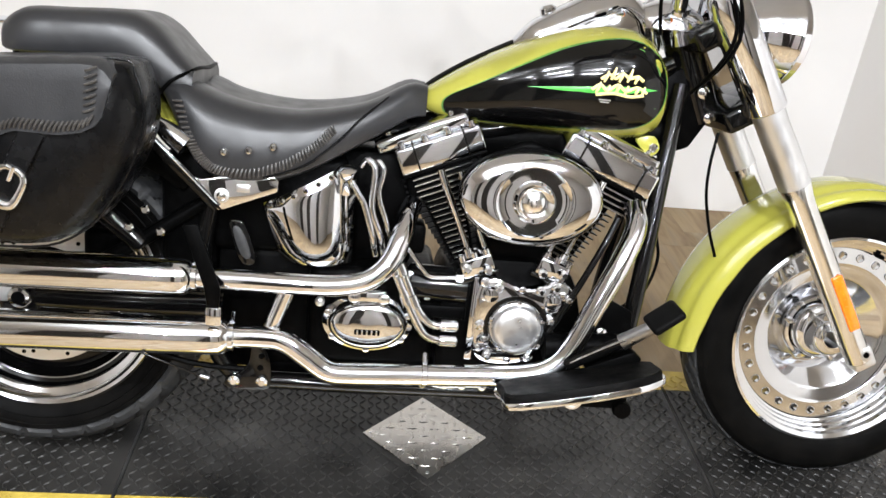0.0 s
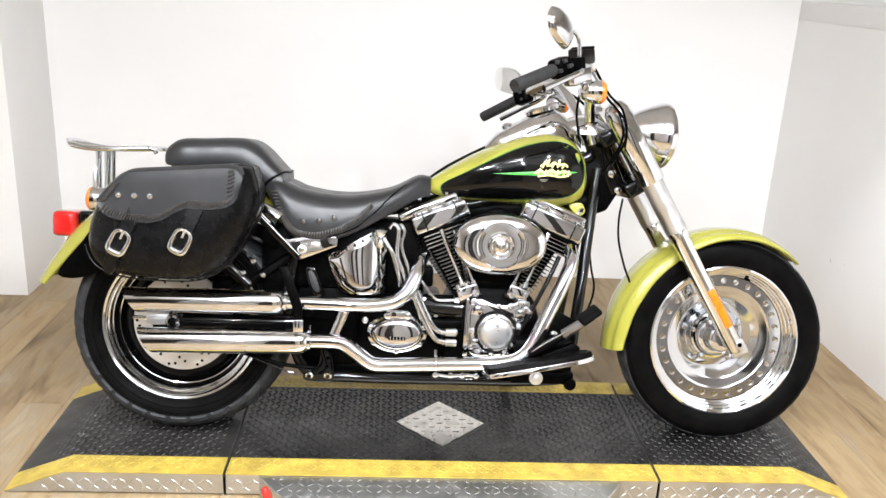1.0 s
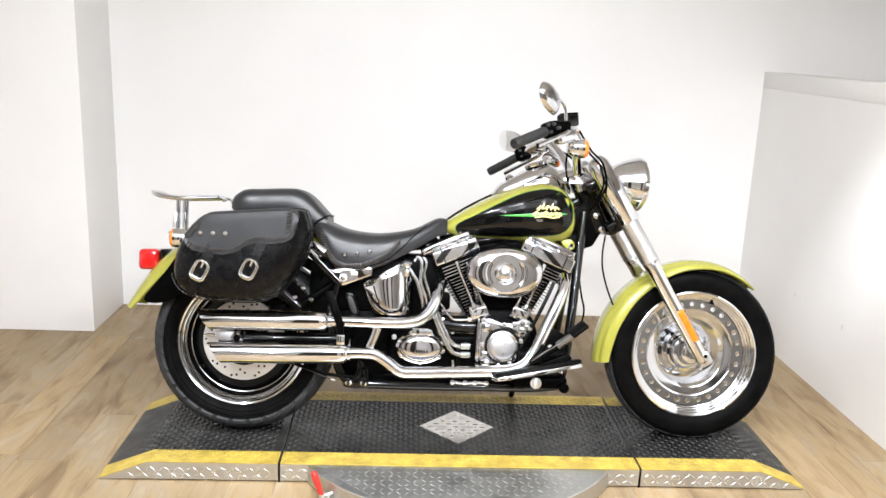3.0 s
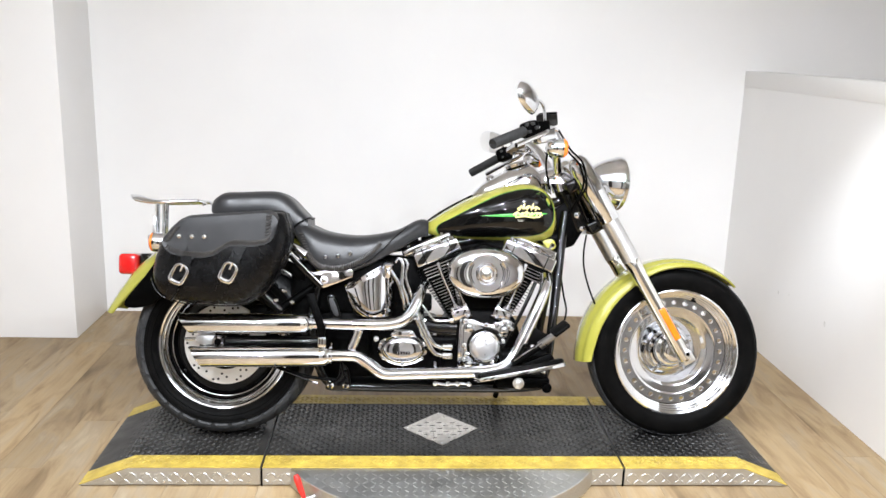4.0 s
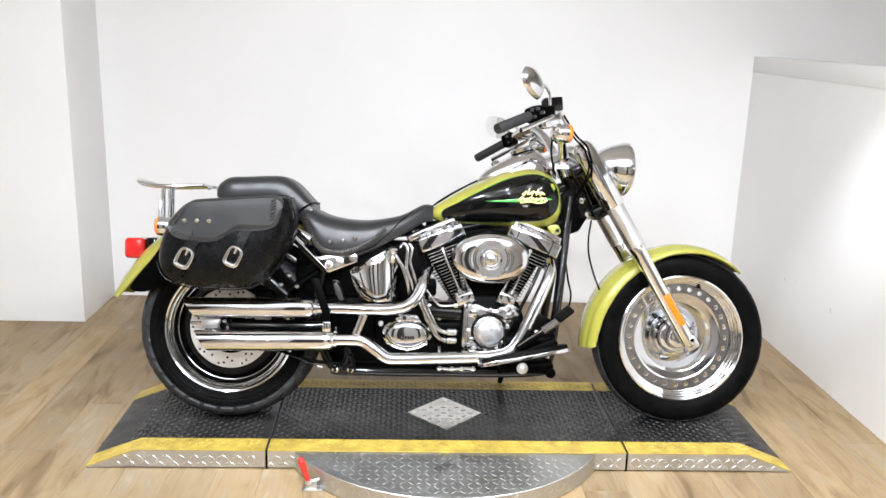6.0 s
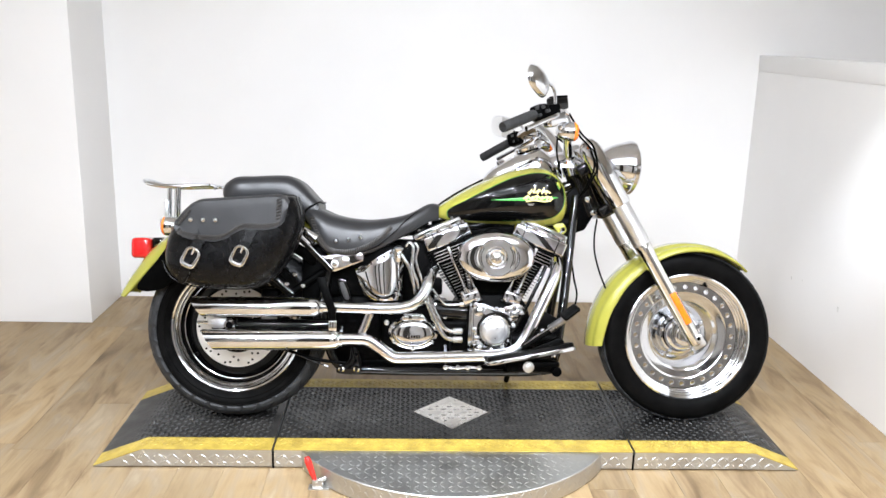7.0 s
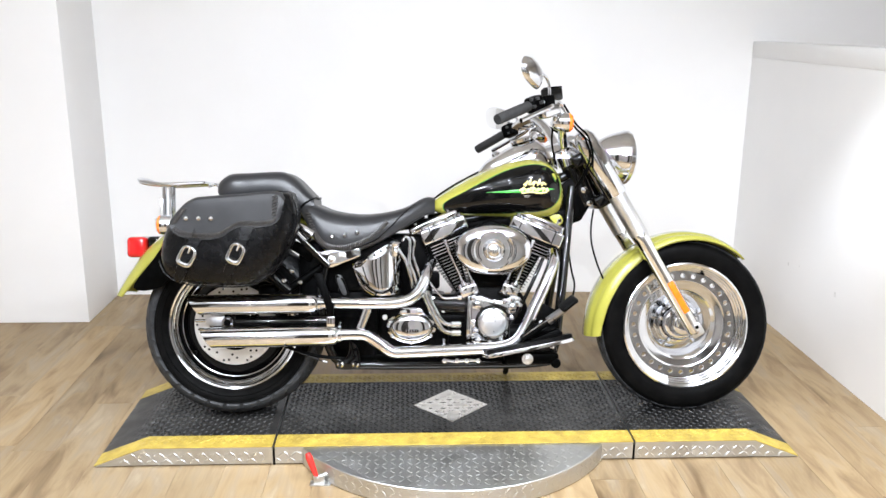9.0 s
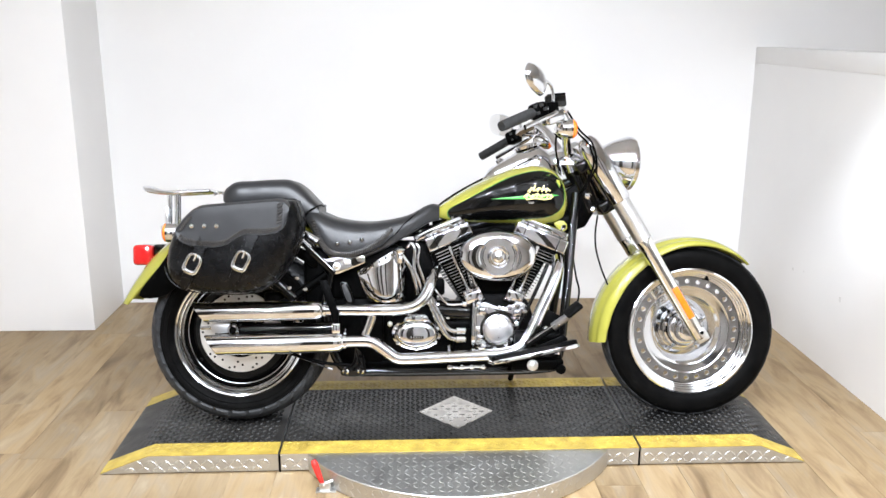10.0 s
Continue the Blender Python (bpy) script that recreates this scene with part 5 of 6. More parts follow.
def exhaust():
    up = part("upper_muffler", muffler((-0.895, -0.205, 0.398), (-0.482, -0.205, 0.403), 0.0335), CHROME, BIKE, "chrome slash-cut muffler")
    lo = part("lower_muffler", muffler((-0.855, -0.205, 0.288), (-0.415, -0.205, 0.296), 0.0345), CHROME, BIKE, "chrome slash-cut muffler")
    part("bore", rod((-0.872, -0.205, 0.398), (-0.80, -0.205, 0.399), 0.0295), BLACK_MATT, up)
    part("bore", rod((-0.835, -0.205, 0.288), (-0.78, -0.205, 0.289), 0.0305), BLACK_MATT, lo)
    part("upper_header", tube([(-0.484, -0.205, 0.403), (-0.42, -0.205, 0.403), (-0.30, -0.205, 0.402), (-0.225, -0.203, 0.404), (-0.172, -0.198, 0.418), (-0.138, -0.186, 0.450), (-0.120, -0.165, 0.492), (-0.110, -0.125, 0.522), (-0.10, -0.08, 0.535)], 0.0195, 20, 6), CHROME, BIKE, "curved chrome exhaust header")
    part("lower_header", tube([(-0.417, -0.205, 0.297), (-0.36, -0.205, 0.298), (-0.320, -0.205, 0.294), (-0.280, -0.205, 0.268), (-0.240, -0.205, 0.240), (-0.200, -0.205, 0.236), (-0.10, -0.205, 0.240), (0.06, -0.205, 0.247), (0.130, -0.205, 0.252), (0.180, -0.203, 0.270), (0.215, -0.198, 0.315), (0.255, -0.188, 0.400), (0.293, -0.175, 0.480), (0.318, -0.150, 0.535), (0.322, -0.11, 0.570)], 0.0205, 20, 5), CHROME, BIKE, "chrome lower exhaust header with bends")
    for x, z, r in ((-0.478, 0.403, 0.024), (-0.412, 0.297, 0.026), (-0.06, 0.242, 0.0225)):
        cl = part("exhaust_clamp", rod((x - 0.006, -0.205, z), (x + 0.006, -0.205, z), r, 20, bevel=0.002), CHROME, BIKE)
        part("clamp_bolt", rod((x, -0.205, z + r), (x, -0.188, z + r + 0.012), 0.005, 10), CHROME, cl)
    part("crossover", rod((-0.345, -0.19, 0.312), (-0.318, -0.19, 0.388), 0.0155, 16), CHROME, BIKE, "chrome crossover pipe")
    part("muffler_strap", prism([(-0.494, 0.506), (-0.468, 0.508), (-0.428, 0.398), (-0.430, 0.362), (-0.450, 0.362), (-0.456, 0.398)], -0.246, -0.238, 0.002), BLACK_MATT, BIKE, "black rubber strap over the muffler")
    part("strap_end", box(-0.452, -0.424, -0.250, -0.236, 0.330, 0.364, 0.004), CHROME, BIKE)
    br = part("muffler_bracket", prism(smooth_ring([(-0.378, 0.268), (-0.358, 0.250), (-0.347, 0.220), (-0.346, 0.178), (-0.362, 0.165), (-0.424, 0.168), (-0.431, 0.186), (-0.404, 0.199), (-0.388, 0.224), (-0.384, 0.262)], 3), -0.142, -0.130, 0.003), BLACK, BIKE, "black muffler bracket")
    for x, z in ((-0.364, 0.236), (-0.366, 0.212)):
        part("bracket_hole", lathe([(0.006, 0.0), (0.006, 0.0016), (0.001, 0.0017)], toward(x, -0.142, z), 12), BLACK_MATT, br)
    part("brake_rod", tube([(-0.600, -0.168, 0.248), (-0.530, -0.168, 0.222), (-0.466, -0.166, 0.198)], 0.0020, 8, 3), BLACK, BIKE, "thin black brake rod")
    part("rod_end", rod((-0.474, -0.167, 0.201), (-0.456, -0.166, 0.196), 0.005, 10, bevel=0.002), DARK_STEEL, BIKE)
    for x in (-0.414, -0.362):
        part("bolt", lathe([(0.011, 0), (0.011, 0.008), (0.006, 0.012)], toward(x, -0.142, 0.185), 14), CHROME, BIKE)


def muffler(a, b, r):
    """A round muffler with a slanted open tip and a softened shoulder."""
    a, b = Vector(a), Vector(b)
    segs, rings = 32, []
    d = b - a
    for u, rr in ((0.0, r * 0.96), (0.0, r), (0.12, r), (0.5, r * 1.02), (0.92, r), (0.965, r * 0.97), (0.985, r * 0.86), (1.0, r * 0.68)):
        ring = []
        for j in range(segs):
            t = 2 * math.pi * j / segs
            off = Vector((0, rr * math.cos(t), rr * math.sin(t)))
            cut = Vector((-0.022 * math.sin(t), 0, 0)) if u < 0.05 else Vector((0, 0, 0))
            ring.append(a + d * u + off + cut)
        rings.append(ring)
    inner = [[p + (Vector((p.x, a.y, a.z)) - p) * 0.10 + Vector((0.05, 0, 0)) for p in rings[0]]] + [[p + (Vector((p.x, a.y, a.z)) - p) * 0.06 for p in rings[0]]]
    return bridge(bmesh.new(), inner + rings[1:])


exhaust()


def frame_and_fittings():
    for s in (-1, 1):
        part("frame_rail", tube([(0.405, s * 0.03, 0.80), (0.385, s * 0.06, 0.66), (0.352, s * 0.11, 0.40), (0.325, s * 0.12, 0.22), (0.27, s * 0.12, 0.184), (0.0, s * 0.12, 0.178), (-0.30, s * 0.12, 0.178), (-0.42, s * 0.12, 0.19), (-0.47, s * 0.12, 0.30), (-0.48, s * 0.12, 0.45), (-0.42, s * 0.10, 0.60), (-0.20, s * 0.05, 0.66), (0.10, s * 0.04, 0.70), (0.38, s * 0.03, 0.84)], 0.0165, 14, 5), BLACK, BIKE, "gloss black frame rail")
        part("swingarm", tube([(-0.44, s * 0.13, 0.33), (-0.60, s * 0.14, 0.33), (-0.80, s * 0.14, 0.33)], [0.026, 0.024, 0.022], 14, 4, flat=0.6), BLACK, BIKE, "black swingarm")
        part("axle_plate", box(-0.835, -0.765, s * 0.14 - 0.012, s * 0.14 + 0.012, 0.292, 0.362, 0.010, 3), BLACK, BIKE)
        part("upper_stay", tube([(-0.80, s * 0.135, 0.34), (-0.66, s * 0.135, 0.40), (-0.48, s * 0.12, 0.52)], 0.014, 12, 4), BLACK_MATT, BIKE)
    part("axle_adjuster", prism([(-0.868, 0.326), (-0.868, 0.350), (-0.846, 0.357), (-0.805, 0.355), (-0.805, 0.322), (-0.846, 0.320)], -0.158, -0.150, 0.002), SATIN, BIKE, "satin axle adjuster plate")
    part("adjuster_bolt", rod((-0.905, -0.150, 0.338), (-0.862, -0.150, 0.338), 0.006, 10, bevel=0.002), CHROME, BIKE)
    part("axle_nut", lathe([(0.021, 0.0), (0.021, 0.012), (0.018, 0.016), (0.010, 0.017), (0.009, 0.008), (0.001, 0.008)], toward(-0.793, -0.153, 0.333), 24), CHROME, BIKE, "hollow chrome axle nut")
    # black disc laid over the nut's hollow, painting the dark inside it
    part("bore_shade", lathe([(0.0120, 0.0160), (0.0120, 0.0176), (0.001, 0.0177)], toward(-0.793, -0.153, 0.333), 20), BLACK_MATT, BIKE)
    part("neck", tube([(0.385, 0, 0.920), (0.470, 0, 0.735)], 0.036, 20, 2), BLACK, BIKE, "black steering head")
    part("neck_gusset", prism([(0.36, 0.80), (0.43, 0.86), (0.475, 0.74), (0.44, 0.68), (0.385, 0.66)], -0.030, 0.030, 0.006), BLACK_MATT, BIKE)
    part("battery_box", box(-0.47, -0.225, -0.115, 0.11, 0.43, 0.62, 0.02, 3), BLACK_MATT, BIKE)
    part("lower_fill", box(-0.46, -0.28, -0.10, 0.10, 0.19, 0.44, 0.02), BLACK_MATT, BIKE)
    part("inner_guard", box(-0.56, -0.46, -0.115, 0.115, 0.36, 0.61, 0.02), BLACK_MATT, BIKE)
    part("backbone", tube([(-0.11, 0, 0.660), (0.10, 0, 0.668), (0.38, 0, 0.700)], 0.045, 16, 3), BLACK_MATT, BIKE, "black frame backbone")
    part("skid_plate", box(-0.36, 0.28, -0.10, 0.10, 0.186, 0.212, 0.006), BLACK_MATT, BIKE)
    # oil tank: a wrapped chrome shell with a filler spout
    def tank_rim(u):
        """The top and bottom of the shell at u, from its rear to its front edge."""
        x = -0.374 + 0.166 * u
        y = -0.112 - 0.054 * math.sin(math.pi * (0.10 + 0.86 * u)) ** 0.8
        return Vector((x, y, float(np.interp(x, (-0.374, -0.249, -0.222, -0.208), (0.528, 0.600, 0.604, 0.594))))), Vector((-0.337 + 0.130 * u, y, 0.424))
    rings = []
    for k in range(49):
        top, bot = tank_rim(k / 48)
        col = [bot.lerp(top, h) + Vector((0, 0.004 * (2 * h - 1) ** 2 + 0.006 * abs(2 * h - 1) ** 10, 0)) for h in np.linspace(0, 1, 13)]
        rings.append(col + [Vector((top.x, -0.085, top.z)), Vector((bot.x, -0.085, bot.z))])
    ot = part("oil_tank", bridge(bmesh.new(), rings), CHROME, BIKE, "chrome wrapped oil tank")
    part("filler", lathe([(0.014, 0.0), (0.015, 0.03), (0.018, 0.034), (0.018, 0.046), (0.012, 0.051), (0.001, 0.052)], toward(-0.226, -0.142, 0.562, (0.0, -0.3, 1)), 20), CHROME, ot)
    for k in range(6):
        top, bot = tank_rim(0.08 + 0.13 * k)
        part("screw", lathe([(0.0055, 0), (0.0055, 0.003), (0.003, 0.005)], toward(top.x, top.y + 0.006, top.z - 0.009), 10), CHROME, ot)
    part("side_pocket", prism(smooth_ring([(-0.434, 0.486), (-0.418, 0.494), (-0.404, 0.484), (-0.383, 0.424), (-0.396, 0.408), (-0.414, 0.420)], 3), -0.132, -0.112, 0.003), BLACK, BIKE, "black frame pocket")
    part("pocket_panel", prism(smooth_ring([(-0.427, 0.478), (-0.411, 0.478), (-0.392, 0.428), (-0.409, 0.428)], 3), -0.136, -0.130, 0.002), GRIP, BIKE, "grey panel in the frame pocket")
    part("air_box", box(-0.26, -0.095, -0.06, 0.09, 0.405, 0.630, 0.015), BLACK_MATT, BIKE)
    # footboard and brake pedal
    fb = empty("footboard")
    fb.parent = BIKE
    tilt = math.atan2(0.052, 0.27)
    m = Matrix.Translation((0.218, -0.275, 0.268)) @ pose(0, 0, 0, -8, -math.degrees(tilt), 0)
    outline = smooth_ring([(-0.140, 0.055), (-0.146, 0.0), (-0.140, -0.056), (-0.06, -0.068), (0.04, -0.065), (0.11, -0.048), (0.148, -0.018), (0.150, 0.02), (0.135, 0.058), (0.0, 0.06)], 3)
    part("tray", bridge(bmesh.new(), [[m @ Vector((x, y, -0.012)) for x, y in outline], [m @ Vector((x * 1.01, y * 1.01, -0.009)) for x, y in outline], [m @ Vector((x * 1.01, y * 1.01, -0.002)) for x, y in outline], [m @ Vector((x, y, 0.0)) for x, y in outline]]), CHROME, fb, "chrome footboard pan")
    part("pad", bridge(bmesh.new(), [[m @ Vector((x * 0.975, y * 0.96, 0.0)) for x, y in outline], [m @ Vector((x * 0.975, y * 0.96, 0.010)) for x, y in outline], [m @ Vector((x * 0.95, y * 0.92, 0.014)) for x, y in outline]]), RUBBER, fb, "black rubber pad")
    part("hinge", box(0.15, 0.33, -0.215, -0.13, 0.195, 0.232, 0.008), BLACK_MATT, fb)
    part("underbolt", lathe([(0.019, 0.0), (0.019, 0.004), (0.012, 0.005), (0.012, 0.012), (0.007, 0.014), (0.001, 0.014)], toward(0.222, -0.218, 0.214), 24), SATIN, fb, "satin bolt with a wide washer")
    part("hinge_lug", lathe([(0.016, -0.01), (0.018, 0.0), (0.016, 0.01), (0.006, 0.011)], toward(0.318, -0.22, 0.200), 16), BLACK_MATT, fb)
    pd = empty("brake_pedal")
    pd.parent = BIKE
    part("arm", tube([(0.285, -0.260, 0.348), (0.315, -0.275, 0.375), (0.345, -0.290, 0.402)], [0.015, 0.013, 0.011], 12, 5, flat=0.7), DARK_STEEL, pd, "dark steel pedal arm")
    part("arm_base", tube([(0.200, -0.225, 0.285), (0.245, -0.240, 0.316), (0.290, -0.262, 0.352)], [0.011, 0.012, 0.0105], 12, 5, flat=0.7), BLACK, pd, "black pedal arm base")
    part("arm_edge", tube([(0.205, -0.232, 0.292), (0.245, -0.250, 0.324), (0.290, -0.271, 0.358)], 0.003, 8, 4), CHROME, pd)
    part("bracket", prism([(0.235, 0.280), (0.325, 0.318), (0.342, 0.304), (0.330, 0.275), (0.25, 0.262)], -0.225, -0.200, 0.004), BLACK_MATT, pd)
    part("pad", box(-0.032, 0.032, -0.029, 0.029, -0.007, 0.009, 0.0078, 4, m=Matrix.Translation((0.345, -0.292, 0.410)) @ pose(0, 0, 0, 12, -38, 0)), RUBBER, pd, "black ribbed rubber pedal pad")
    part("master_cylinder", tube([(0.165, -0.17, 0.30), (0.32, -0.17, 0.305)], 0.026, 16, 2), BLACK_MATT, pd)
    part("front_stay", tube([(0.160, -0.165, 0.300), (0.212, -0.162, 0.400), (0.258, -0.155, 0.495), (0.284, -0.140, 0.550)], 0.0065, 10, 4), BLACK, BIKE, "thin black stay")
    part("pivot_plate", prism([(0.235, 0.26), (0.345, 0.26), (0.335, 0.37), (0.275, 0.40)], -0.150, -0.142, 0.002), BLACK_MATT, BIKE)
    for x, z in ((0.276, 0.325), (0.274, 0.292)):
        part("bolt", lathe([(0.013, 0), (0.013, 0.009), (0.008, 0.013), (0.001, 0.014)], toward(x, -0.150, z), 16), CHROME, BIKE)
    part("linkage", tube([(-0.06, -0.128, 0.196), (-0.02, -0.136, 0.192), (0.03, -0.136, 0.196), (0.07, -0.128, 0.192)], 0.006, 10, 4), CHROME, BIKE, "chrome brake linkage")
    for x in (-0.055, -0.012, 0.022, 0.062):
        part("bolt", lathe([(0.009, 0), (0.009, 0.006), (0.006, 0.009), (0.001, 0.010)], toward(x, -0.134, 0.194), 8), CHROME, BIKE)
    part("board_mount", prism(smooth_ring([(0.150, 0.238), (0.300, 0.262), (0.330, 0.236), (0.322, 0.196), (0.270, 0.182), (0.180, 0.190)], 3), -0.176, -0.164, 0.003), BLACK, BIKE, "black footboard mounting plate")
    for x, z in ((0.300, 0.222), (0.312, 0.246), (0.268, 0.200)):
        part("bolt", lathe([(0.008, 0), (0.008, 0.006), (0.005, 0.009), (0.001, 0.010)], toward(x, -0.176, z), 10), CHROME, BIKE)
    part("coil_horn", box(-0.13, -0.07, -0.09, -0.02, 0.44, 0.50, 0.010), BLACK_MATT, BIKE)
    part("stand", tube([(0.20, 0.14, 0.19), (0.21, 0.22, 0.125), (0.21, 0.30, 0.068)], 0.011, 10, 4), BLACK_MATT, BIKE)
    part("belt_guard", tube([(-0.36, -0.125, 0.200), (-0.50, -0.14, 0.215), (-0.64, -0.148, 0.262)], 0.006, 8, 3), BLACK_MATT, BIKE)
    sh = part("shock_cover", rod((-0.66, -0.135, 0.50), (-0.585, -0.135, 0.435), 0.020, 16, bevel=0.004), BLACK, BIKE, "black shock cover")
    for x, z in ((-0.602, 0.475), (-0.548, 0.470), (-0.575, 0.508)):
        part("bolt", lathe([(0.008, 0), (0.008, 0.006), (0.005, 0.009)], toward(x, -0.158, z), 10), CHROME, sh)
    part("rear_caliper", box(-0.70, -0.63, -0.110, -0.066, 0.395, 0.455, 0.014, 3), BLACK_MATT, BIKE)


frame_and_fittings()


def front_end():
    base, d = Vector((0.822, 0, 0.302)), Vector((-0.511, 0, 0.860))
    for s in (-1, 1):
        o = Vector((0, s * 0.122, 0))
        leg = empty("fork_leg")
        leg.parent = BIKE

        def along(t):
            return base + d * t + o
        part("slider", tube([along(-0.020), along(-0.012), along(0.02), along(0.36), along(0.385), along(0.392)], [0.018, 0.025, 0.0265, 0.0275, 0.0295, 0.027], 24, 1), POLISHED, leg, "satin silver fork slider")
        part("tube_cover", tube([along(0.388), along(0.552)], 0.0310, 24, 1), SATIN, leg, "polished fork tube cover")
        part("upper_shroud", tube([along(0.545), along(0.549), along(0.74), along(0.775), along(0.795), along(0.803)], [0.0345, 0.0375, 0.0395, 0.036, 0.026, 0.010], 28, 1), CHROME, leg, "chrome upper fork shroud")
        part("axle_clamp", box(-0.024, 0.024, -0.018, 0.018, -0.030, 0.020, 0.008, 3, m=Matrix.Translation(base + o + Vector((0.006, 0, 0.0))) @ pose(0, 0, 0, 0, -31, 0)), SATIN, leg)
        part("axle_end", lathe([(0.015, 0), (0.015, 0.004), (0.011, 0.006), (0.007, 0.006), (0.006, 0.002), (0.001, 0.002)], toward(0.828, s * 0.142, 0.310, (0, s, 0)), 20), SATIN, leg)
        part("axle_hole", lathe([(0.006, 0.003), (0.006, 0.0065), (0.001, 0.0066)], toward(0.828, s * 0.142, 0.310, (0, s, 0)), 14), BLACK_MATT, leg)
        rf = box(-0.0115, 0.0115, -0.004, 0.004, -0.062, 0.062, 0.0035, 3, m=Matrix.Translation(base + d * 0.132 + o + Vector((0.006, s * 0.0268, 0))) @ pose(0, 0, 0, 0, -30.7, 0))
        part("reflector", rf, ORANGE, leg, "long orange reflector")
    part("front_axle", rod((0.826, -0.12, 0.307), (0.826, 0.12, 0.307), 0.012), SATIN, BIKE)
    for t, w in ((0.535, 0.11), (0.70, 0.12)):
        c = base + d * t
        part("fork_yoke", box(-0.05, 0.035, -w, w, -0.022, 0.022, 0.010, 3, m=Matrix.Translation(c + Vector((-0.03, 0, 0))) @ pose(0, 0, 0, 0, -30.7, 0)), BLACK, BIKE, "black fork yoke")
    part("nacelle", nacelle_shape(base, d), CHROME, BIKE, "chrome headlamp nacelle")
    # headlamp
    hm = toward(0.532, 0.004, 0.912, (1, 0.17, -0.04))
    hl = part("headlamp", lathe([(0.010, -0.062), (0.034, -0.054), (0.056, -0.036), (0.072, -0.014), (0.085, 0.012), (0.095, 0.040), (0.100, 0.062), (0.104, 0.066), (0.104, 0.080), (0.098, 0.086), (0.086, 0.084)], hm @ Matrix.Scale(0.94, 4), 56), CHROME, BIKE, "chrome bullet headlamp")
    part("lens", lathe([(0.087, 0.083), (0.080, 0.092), (0.05, 0.101), (0.001, 0.105)], hm @ Matrix.Scale(0.94, 4), 40), GLASS, hl, "clear headlamp lens")
    part("mount", rod((0.555, 0, 0.80), (0.560, 0, 0.84), 0.018), CHROME, hl)
    # handlebar
    right = [(0.095, -0.415, 1.000), (0.20, -0.335, 1.050), (0.245, -0.300, 1.066), (0.290, -0.260, 1.076), (0.325, -0.200, 1.066), (0.345, -0.140, 1.028), (0.357, -0.090, 0.980), (0.368, -0.050, 0.936)]
    left = [(0.375, 0.0, 0.925), (0.369, 0.050, 0.934), (0.355, 0.090, 0.976), (0.331, 0.140, 1.029), (0.298, 0.205, 1.066), (0.258, 0.262, 1.055), (0.228, 0.315, 1.034), (0.205, 0.338, 1.018), (0.110, 0.415, 0.966)]
    full = right + left
    hb = part("handlebar", tube(full, 0.0160, 18, 6), CHROME, BIKE, "wide chrome handlebar")
    for s in (-1, 1):
        drop = 0.034 if s > 0 else 0.0
        g0, g1 = Vector((0.094 + drop * 0.3, s * 0.418, 0.999 - drop * 1.1)), Vector((0.198 + drop * 0.2, s * 0.337, 1.049 - drop * 0.9))
        v = (g1 - g0)
        part("grip", tube([g0, g0 + v * 0.02, g0 + v * 0.05, g0 + v * 0.95, g1], [0.011, 0.0155, 0.0170, 0.0170, 0.0155], 20, 2), GRIP, hb, "black rubber grip")
        part("switch_housing", box(-0.026, 0.030, -0.024, 0.024, -0.026, 0.026, 0.012, 3, m=Matrix.Translation((0.222, s * 0.318, 1.058 - drop * 0.85)) @ pose(0, 0, 0, 0, -20, s * -38)), BLACK_MATT, hb, "black switch housing")
        for k, (dx, dz) in enumerate(((-0.012, 0.012), (0.006, 0.016), (0.020, 0.004), (-0.004, -0.010))):
            part("switch", box(-0.006, 0.006, -0.006, 0.006, -0.005, 0.005, 0.002, 2, m=Matrix.Translation((0.222 + dx, s * 0.318 - 0.024 + (0.004 if s > 0 else -0.003), 1.058 + dz - drop * 0.85)) @ pose(0, 0, 0, 0, -20, s * -38)), GRIP, hb)
        part("lever_clamp", box(-0.022, 0.022, -0.020, 0.020, -0.018, 0.018, 0.008, 2, m=Matrix.Translation((0.268, s * 0.285, 1.074 - drop * 0.8)) @ pose(0, 0, 0, 0, -10, s * -38)), BLACK_MATT if s < 0 else CHROME, hb)
        lv = [(0.290, s * 0.275, 1.062 - drop * 0.8), (0.275, s * 0.320, 1.050 - drop * 0.9), (0.225, s * 0.375, 1.025 - drop), (0.165, s * 0.425, 0.995 - drop * 1.1)]
        part("lever", tube(lv, [0.010, 0.009, 0.008, 0.009], 10, 5, flat=0.7), CHROME, hb, "chrome hand lever")
        part("riser", tube([(0.388, s * 0.045, 0.875), (0.378, s * 0.045, 0.905), (0.370, s * 0.045, 0.935)], [0.019, 0.018, 0.025], 16, 3), CHROME, hb)
        sx = Vector((0.335, s * 0.245, 1.008))
        sig = part("turn_signal", lathe([(0.010, -0.045), (0.022, -0.036), (0.030, -0.018), (0.032, 0.0), (0.032, 0.012), (0.029, 0.014)], toward(*sx, (1, 0, 0)), 28), CHROME, BIKE, "chrome bullet turn signal")
        part("lens", lathe([(0.031, 0.012), (0.031, 0.018), (0.024, 0.026), (0.002, 0.029)], toward(*sx, (1, 0, 0)), 28), ORANGE, sig, "amber lens")
        part("signal_stalk", tube([sx + Vector((-0.005, 0, 0.02)), sx + Vector((-0.02, s * -0.005, 0.05)), (0.322, s * 0.245, 1.072)], 0.009 if s > 0 else 0.013, 12, 3), CHROME, BIKE)
        # mirror
        mr = empty("mirror")
        mr.parent = BIKE
        mr.location = (-0.015, 0, -0.068) if s > 0 else (0.006, 0, -0.004)
        st = [(0.272, s * 0.285, 1.085), (0.268, s * 0.292, 1.125), (0.258, s * 0.300, 1.150), (0.236, s * 0.330, 1.158), (0.215, s * 0.355, 1.160)]
        part("stem", tube(st, 0.0052, 10, 5), CHROME, mr, "chrome mirror stem")
